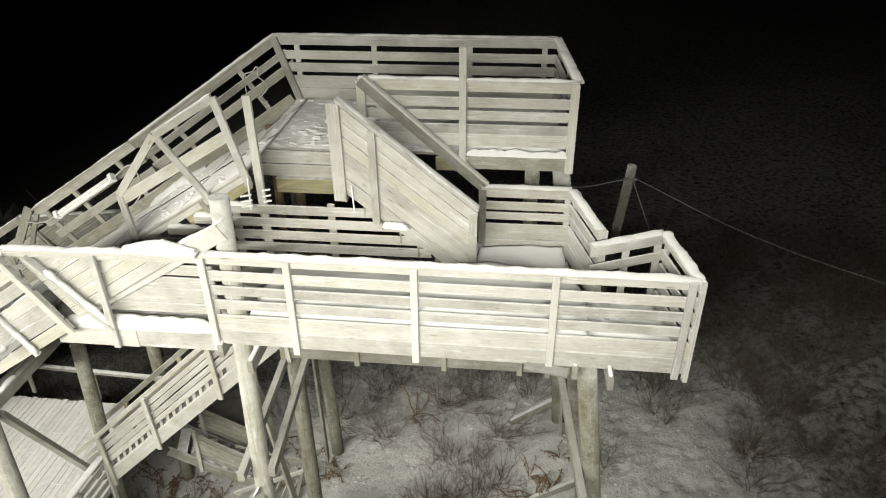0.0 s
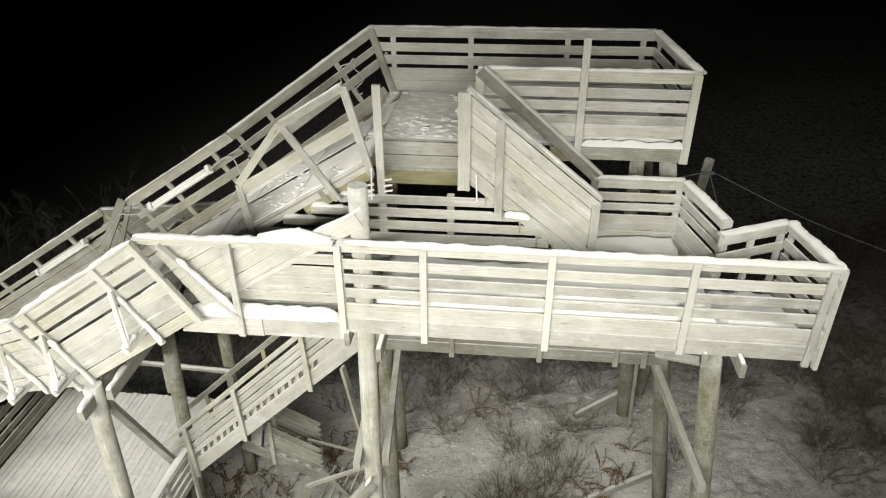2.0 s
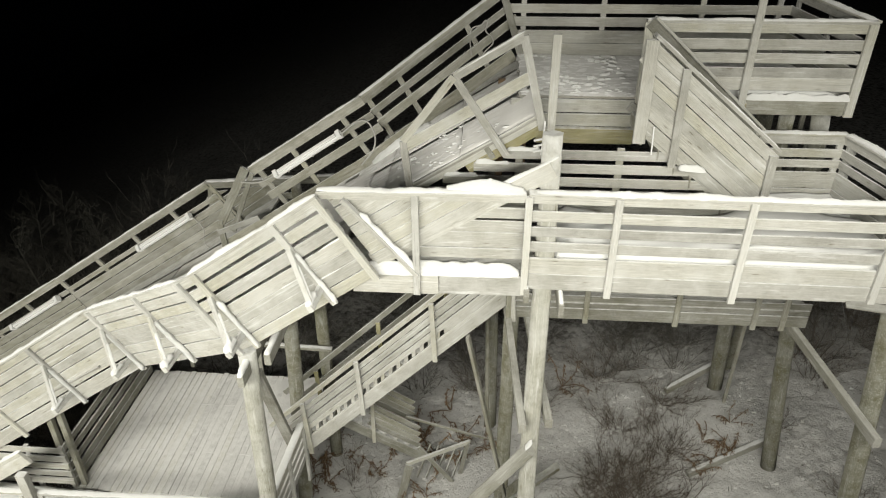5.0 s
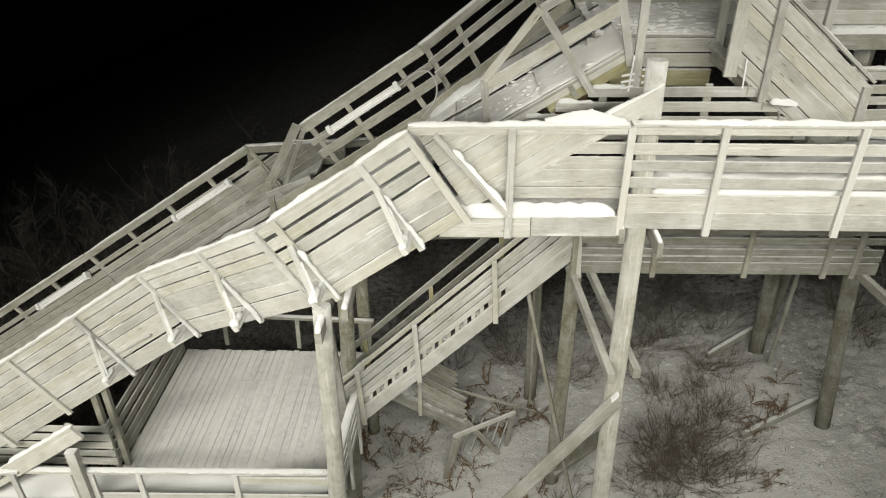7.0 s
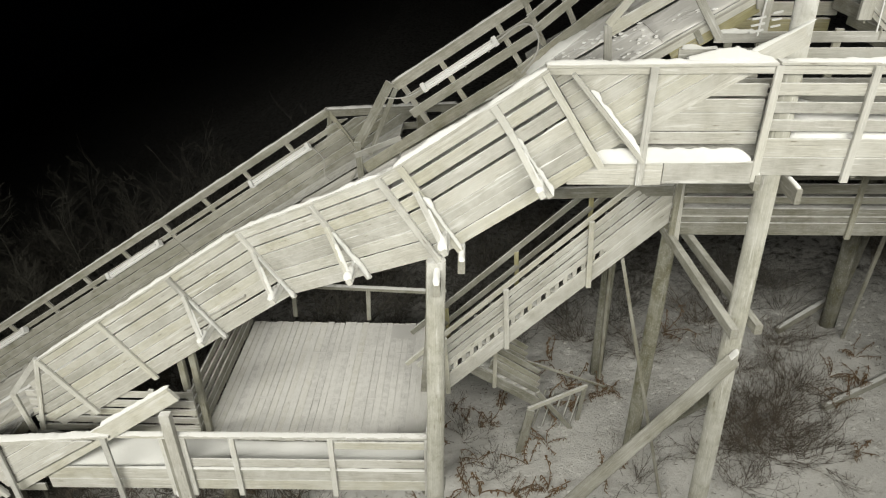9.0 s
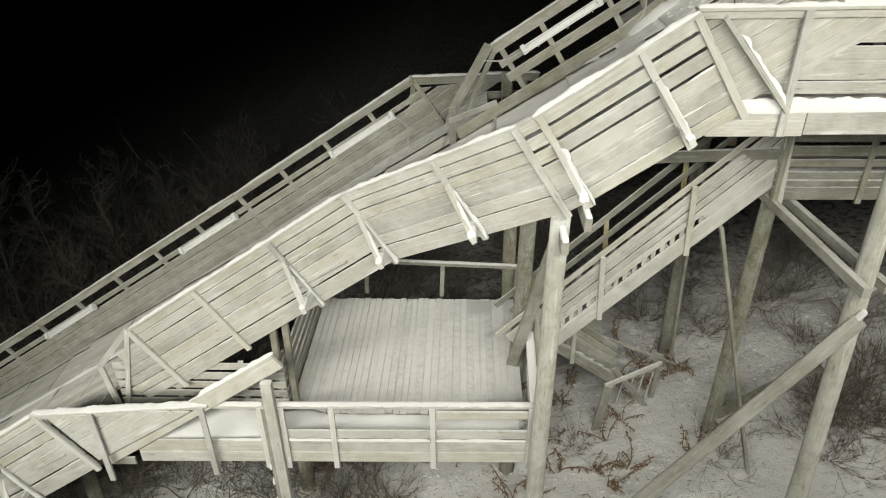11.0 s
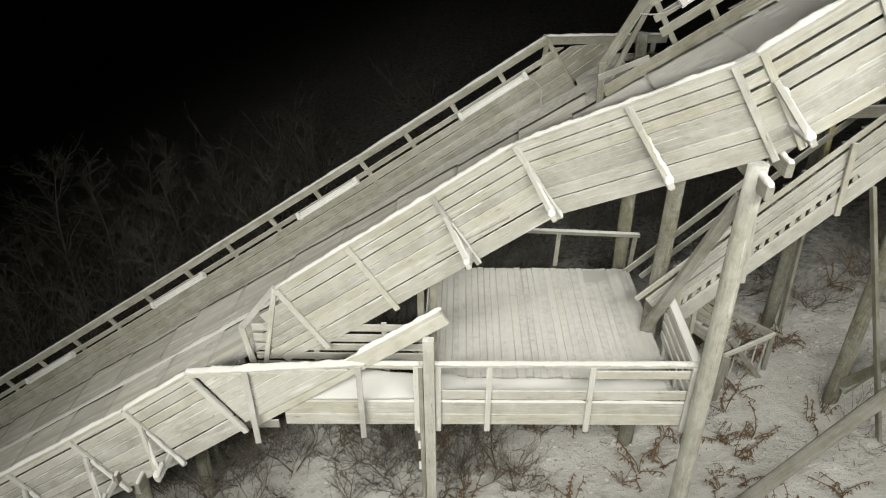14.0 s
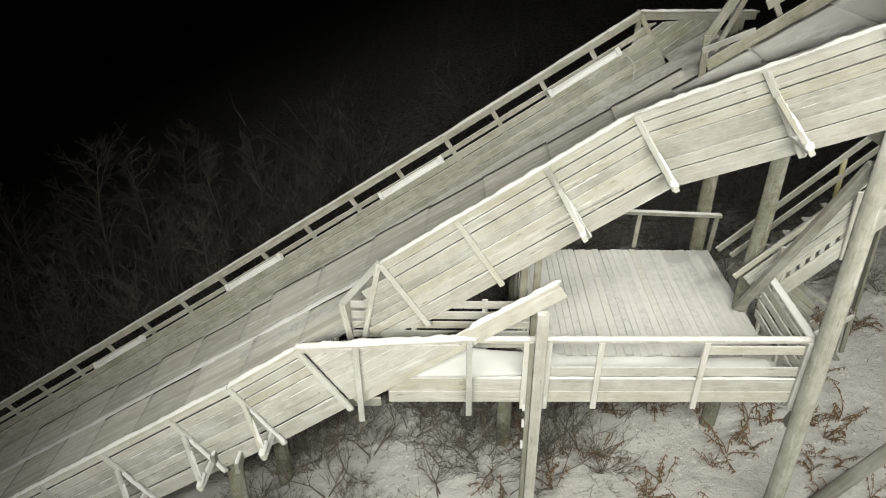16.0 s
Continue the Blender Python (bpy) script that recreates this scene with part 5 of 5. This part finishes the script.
scatter("snow_clods", "small crusted lumps on the trampled snow", 2200, GROUND, 4, size=(0.014, 0.045))
scatter("kicked_up_snow", "small bright lumps of kicked-up snow on the high platform", 95, SNOW, 6, area=(-2.88, -1.55, 8.5, 10.2), level=lambda x: TOP_Z + 0.010, size=(0.014, 0.036), long=1.8)
scatter("kicked_up_snow", "small bright streaks of snow on the slide entrance", 90, SNOW, 12, area=(-4.8, -2.9, 7.65, 9.2), level=lambda x: bed_z(x) + 0.008, size=(0.008, 0.020), long=2.4)
scatter("twig_litter", "bits of fallen twig scattered on the snow", 2200, TWIG, 9, True)

# ---- brush and trees ----


def twig_mesh(seed, height, stems, spread, leaves=0, r=0.008, levels=3, kids=(3, 5)):
    """A leafless shrub: thin three-sided shoots that fork."""
    rr = random.Random(seed)
    verts, faces, mats = [], [], []

    def shoot(p, d, length, rad, level):
        n = 3 if level else 2
        prev = None
        tips = []
        for i in range(n + 1):
            f = i / n
            q = p.copy()
            rr0 = rad * (1 - 0.75 * f)
            s = d.cross(Vector((0.3, 0.9, 0.1))).normalized()
            t = d.cross(s)
            base = len(verts)
            for k in range(3):
                a = math.tau * k / 3
                verts.append(q + s * (rr0 * math.cos(a)) + t * (rr0 * math.sin(a)))
            if prev is not None:
                for k in range(3):
                    faces.append((prev + k, prev + (k + 1) % 3, base + (k + 1) % 3, base + k))
                    mats.append(0)
            prev = base
            tips.append((q, d.copy()))
            d = (d + Vector((rr.uniform(-1, 1), rr.uniform(-1, 1), rr.uniform(-0.5, 0.75))) * 0.42).normalized()
            p = p + d * (length / n)
        if level:
            for _ in range(rr.randint(*kids)):
                q, e = rr.choice(tips[1:])
                e = (e + Vector((rr.uniform(-1, 1), rr.uniform(-1, 1), rr.uniform(-0.4, 0.8))) * 0.9).normalized()
                shoot(q, e, length * rr.uniform(0.38, 0.66), rad * 0.62, level - 1)
        elif leaves and rr.random() < leaves:
            for q, e in tips[2:]:
                a = Vector((rr.uniform(-1, 1), rr.uniform(-1, 1), rr.uniform(-1, 1))).normalized()
                b = a.cross(e).normalized()
                k = len(verts)
                s = rr.uniform(0.03, 0.06)
                verts.extend((q, q + a * s + b * s * 0.4, q + a * s * 2, q + a * s - b * s * 0.4))
                faces.append((k, k + 1, k + 2, k + 3))
                mats.append(1)

    for _ in range(stems):
        a = rr.uniform(0, math.tau)
        d = Vector((math.cos(a) * spread, math.sin(a) * spread, 1)).normalized()
        shoot(Vector((rr.uniform(-0.1, 0.1), rr.uniform(-0.1, 0.1), -0.1)), d, height * rr.uniform(0.5, 0.9), r, levels)
    me = bpy.data.meshes.new("shrub")
    me.from_pydata([tuple(v) for v in verts], [], faces)
    me.materials.append(TWIG)
    me.materials.append(LEAF)
    for f, k in zip(me.polygons, mats):
        f.material_index = k
    return me


def stalk_mesh(seed):
    """Dead tall herb: a few bent stalks with hanging withered leaves."""
    rr = random.Random(seed)
    verts, faces = [], []
    for _ in range(rr.randint(3, 6)):
        a, lean = rr.uniform(0, math.tau), rr.uniform(0.15, 0.9)
        p, d = Vector((rr.uniform(-0.02, 0.02), rr.uniform(-0.02, 0.02), -0.05)), Vector((math.cos(a) * lean, math.sin(a) * lean, 1)).normalized()
        ln = rr.uniform(0.35, 0.75)
        for i in range(7):
            q = p + d * (ln / 7)
            s = d.cross(Vector((0.2, 0.9, 0.3))).normalized() * 0.009
            w = d.cross(s).normalized() * 0.009
            k = len(verts)
            verts.extend((p + s, p - s * 0.5 + w, p - s * 0.5 - w, q + s, q - s * 0.5 + w, q - s * 0.5 - w))
            faces.extend(((k, k + 1, k + 4, k + 3), (k + 1, k + 2, k + 5, k + 4), (k + 2, k, k + 3, k + 5)))
            if i > 1:
                for _ in range(3):
                    e = Vector((rr.uniform(-1, 1), rr.uniform(-1, 1), rr.uniform(-0.9, 0.2))).normalized()
                    g = e.cross(Vector((rr.uniform(-1, 1), rr.uniform(-1, 1), 1))).normalized()
                    l2, w2 = rr.uniform(0.05, 0.11), rr.uniform(0.007, 0.017)
                    k = len(verts)
                    verts.extend((q, q + e * l2 * 0.5 + g * w2, q + e * l2 + Vector((0, 0, -0.03)), q + e * l2 * 0.5 - g * w2))
                    faces.append((k, k + 1, k + 2, k + 3))
            p = q
            d = (d + Vector((rr.uniform(-0.3, 0.3), rr.uniform(-0.3, 0.3), -0.12))).normalized()
    me = bpy.data.meshes.new("stalks")
    me.from_pydata([tuple(v) for v in verts], [], faces)
    me.materials.append(LEAF)
    return me


def shrubs():
    kinds = [twig_mesh(s, h, n, sp, lv, 0.0085 if s > 5 else 0.008, le, (3, 4) if s > 5 else (4, 5)) for s, h, n, sp, lv, le in
             ((1, 1.2, 11, 0.95, 0, 2), (2, 0.9, 11, 1.1, 0, 2), (3, 1.7, 10, 0.6, 0, 2), (4, 0.65, 9, 1.2, 0, 2), (5, 0.5, 4, 0.7, 0, 1), (6, 1.0, 12, 1.2, 0, 3), (7, 0.85, 13, 1.5, 0, 3))]
    stalks = [stalk_mesh(s) for s in range(60, 66)]
    rr = random.Random(11)

    def put(x, y, k, s):
        ob = new("dead_herb" if k == 4 else "shrub", stalks[rr.randrange(6)] if k == 4 else kinds[k])
        ob.matrix_basis = pose(x, y, ground_z(x, y), rr.uniform(-6, 6), rr.uniform(-6, 6), rr.uniform(0, 360)) @ Matrix.Scale(s, 4)
        if k == 4:
            tagged(ob, "withered brown herb stalks poking from the snow", "plant", "dead herbs")
        else:
            tagged(ob, "leafless brown shrub standing in snow", "shrub", "shrubs")

    for x, y, k, s in ((-1.05, 9.0, 5, 1.1), (-0.35, 8.6, 6, 1.1), (-0.2, 9.3, 5, 1.0), (-0.75, 8.2, 6, 1.0), (0.3, 10.9, 6, 0.95), (-1.5, 8.3, 6, 0.9),
                       (0.9, 9.8, 4, 0.7), (1.5, 10.2, 4, 0.7), (0.6, 8.0, 4, 0.7), (-1.6, 11.8, 4, 1.2), (-4.2, 9.9, 4, 1.1), (-5.3, 8.5, 6, 0.7), (-5.9, 9.3, 5, 0.7),
                       (-5.6, 8.0, 4, 1.2), (-4.6, 10.4, 4, 1.2), (-6.4, 7.4, 4, 1.0), (2.3, 9.9, 3, 0.8), (-4.0, 11.3, 4, 1.0), (2.9, 8.3, 6, 0.8), (-0.7, 10.4, 5, 0.9), (0.2, 9.6, 6, 0.9), (-0.9, 8.35, 5, 1.1), (-0.2, 8.0, 6, 1.1), (-1.3, 7.7, 5, 0.9), (0.7, 9.0, 4, 0.8), (1.0, 9.3, 4, 0.85), (1.3, 9.5, 4, 0.8), (-3.0, 8.0, 5, 0.8), (-2.2, 11.2, 5, 1.0), (-1.0, 11.9, 6, 1.1), (-3.4, 12.0, 5, 1.0)):
        put(x, y, k, s)
        if k in (5, 6) and s >= 0.9:
            put(x + rr.uniform(-0.3, 0.3), y + rr.uniform(-0.2, 0.3), 11 - k, s * rr.uniform(0.7, 1.0))
    for _ in range(75):
        put(rr.uniform(-10.6, -3.0), rr.uniform(6.0, 10.8), 4, rr.uniform(0.5, 1.0))
    for _ in range(52):
        put(rr.uniform(-19, -7.2), rr.uniform(6.2, 12.5), rr.choice((0, 1, 3, 3)), rr.uniform(0.6, 1.0))
    for _ in range(115):
        x, y = rr.uniform(3.2, 10.5), rr.uniform(7.5, 19)
        if x < 4.6 and y < 12 and rr.random() < 0.75:
            continue
        put(x, y, rr.choice((0, 1, 2, 3)), rr.uniform(0.7, 1.2))
    far = [(rr.uniform(-9, 4), rr.uniform(11.9, 17), rr.choice((0, 1, 2, 3)), rr.uniform(0.7, 1.2)) for _ in range(80)]
    far += [(rr.uniform(-27, -8), rr.uniform(11.5, 22), rr.choice((0, 1, 2)), rr.uniform(1.0, 2.3)) for _ in range(90)]
    far += [(rr.uniform(-15, -8.2), rr.uniform(7.3, 12.6), rr.choice((0, 1, 3)), rr.uniform(0.7, 1.3)) for _ in range(80)]
    vs, fs, base = [], [], 0
    for x, y, k, s in far:
        me = kinds[k]
        co = np.empty(len(me.vertices) * 3)
        me.vertices.foreach_get("co", co)
        a = rr.uniform(0, math.tau)
        turn = np.array(((math.cos(a), -math.sin(a), 0), (math.sin(a), math.cos(a), 0), (0, 0, 1)))
        vs.append(co.reshape(-1, 3) @ turn.T * s + np.array((x, y, ground_z(x, y))))
        ix = np.empty(len(me.loops), dtype=int)
        me.loops.foreach_get("vertex_index", ix)
        fs.append(ix.reshape(-1, 4) + base)
        base += len(me.vertices)
    brush = bpy.data.meshes.new("brush")
    brush.from_pydata(np.concatenate(vs).tolist(), [], np.concatenate(fs).tolist())
    brush.materials.append(BARK)
    tagged(new("brush", brush), "dark leafless thicket behind the wooden slide", "thicket", "", "stuff")


shrubs()


def tree_parts(seed, h):
    """A leafless tree: a curved leader with tapering side limbs, each carrying sprays of fine twigs."""
    rr = random.Random(seed)
    verts, faces = [], []

    def tube(pts, r0, r1, sides):
        prev = None
        for i, p in enumerate(pts):
            d = (pts[min(i + 1, len(pts) - 1)] - pts[max(i - 1, 0)]).normalized()
            s = d.cross(Vector((0.31, 0.87, 0.12))).normalized()
            t = d.cross(s)
            r = r0 + (r1 - r0) * i / (len(pts) - 1)
            base = len(verts)
            verts.extend(p + s * (r * math.cos(math.tau * k / sides)) + t * (r * math.sin(math.tau * k / sides)) for k in range(sides))
            if prev is not None:
                faces.extend((prev + k, prev + (k + 1) % sides, base + (k + 1) % sides, base + k) for k in range(sides))
            prev = base

    def bough(p, d, ln, n, droop, wild):
        out = [p]
        for _ in range(n):
            d = (d + Vector((rr.uniform(-wild, wild), rr.uniform(-wild, wild), rr.uniform(-wild, wild) - droop))).normalized()
            out.append(out[-1] + d * (ln / n))
        return out

    def made(name):
        me = bpy.data.meshes.new(name)
        me.from_pydata([tuple(v) for v in verts], [], faces)
        for f in me.polygons:
            f.use_smooth = True
        me.materials.append(TREE_BARK)
        verts.clear()
        faces.clear()
        return me

    leader = bough(Vector((0, 0, -0.2)), Vector((rr.uniform(-0.12, 0.12), rr.uniform(-0.12, 0.12), 1)).normalized(), h, 12, -0.03, 0.07)
    tube(leader, 0.011 * h, 0.004, 7)
    trunk = made("trunk")
    for i in range(2, 12):
        f = i / 12
        for _ in range(rr.randint(2, 4)):
            a = rr.uniform(0, math.tau)
            d = Vector((math.cos(a), math.sin(a), rr.uniform(0.55, 1.5))).normalized()
            ln = h * (0.44 - 0.30 * f) * rr.uniform(0.6, 1.15)
            limb = bough(leader[i].lerp(leader[i + 1 if i < 12 else i], rr.random()), d, ln, 6, 0.0, 0.22)
            tube(limb, 0.0042 * h * (1.1 - f) + 0.004, 0.004, 4)
            for k in range(1, 7):
                for _ in range(2):
                    e = ((limb[k] - limb[k - 1]).normalized() + Vector((rr.uniform(-1, 1), rr.uniform(-1, 1), rr.uniform(-0.6, 0.7))) * 0.8).normalized()
                    twig = bough(limb[k], e, ln * rr.uniform(0.18, 0.42), 3, 0.0, 0.3)
                    tube(twig, 0.006, 0.003, 3)
                    for q in twig[1:]:
                        e2 = (e + Vector((rr.uniform(-1, 1), rr.uniform(-1, 1), rr.uniform(-0.8, 0.6)))).normalized()
                        tube(bough(q, e2, ln * rr.uniform(0.07, 0.18), 1, 0.02, 0.3), 0.0045, 0.0025, 3)
    return trunk, made("crown")


def bare_trees():
    rr = random.Random(5)
    kinds = [tree_parts(40 + i, h) for i, h in enumerate((6.0, 4.8, 4.2, 3.6, 3.2, 5.2))]
    spots = [(-21.6, 17.6, 0, 1.0), (-20.6, 18.4, 1, 1.0), (-19.0, 17.0, 3, 0.8), (-24.6, 18.6, 5, 1.0), (-21.2, 13.9, 3, 1.0), (-18.8, 13.3, 4, 0.9), (-17.0, 13.9, 2, 0.75), (-15.6, 14.6, 3, 0.7)]
    spots += [(rr.uniform(-32, -14), rr.uniform(16, 24), rr.randrange(1, 5), rr.uniform(0.55, 0.9)) for _ in range(30)]
    for x, y, k, s in spots:
        ob = new("bare_tree")
        ob.empty_display_size = 0.1
        ob.matrix_basis = pose(x, y, ground_z(x, y), 0, 0, rr.uniform(0, 360)) @ Matrix.Scale(s, 4)
        tagged(ob, "bare frosted tree at the edge of the dark wood", "tree", "bare trees")
        for name, me in zip(("trunk", "crown"), kinds[k]):
            new(name, me).parent = ob


bare_trees()


def saplings():
    """Slim leafless bushes that grow up through the snow under the low platform."""
    rr = random.Random(17)
    kinds = [twig_mesh(80 + k, 1.5, 2, 0.35, 0, 0.016, 4, (3, 4)) for k in range(3)]
    for x, y in ((-10.6, 7.6), (-11.4, 8.3), (-9.3, 8.6), (-12.2, 7.9), (-8.6, 7.7), (-10.1, 9.4), (-13.0, 8.8), (-11.0, 6.9), (-9.9, 6.9), (-12.9, 7.2), (-10.3, 8.4), (-8.9, 9.3), (-7.9, 8.4), (-11.9, 9.2), (-12.4, 6.6), (-9.2, 7.3), (-13.6, 7.9)):
        ob = new("sapling", kinds[rr.randrange(3)])
        ob.matrix_basis = pose(x, y, ground_z(x, y), rr.uniform(-8, 8), rr.uniform(-8, 8), rr.uniform(0, 360)) @ Matrix.Scale(rr.uniform(0.8, 1.1), 4)
        tagged(ob, "slim leafless bush with forked dark stems in the snow", "shrub", "shrubs")


saplings()
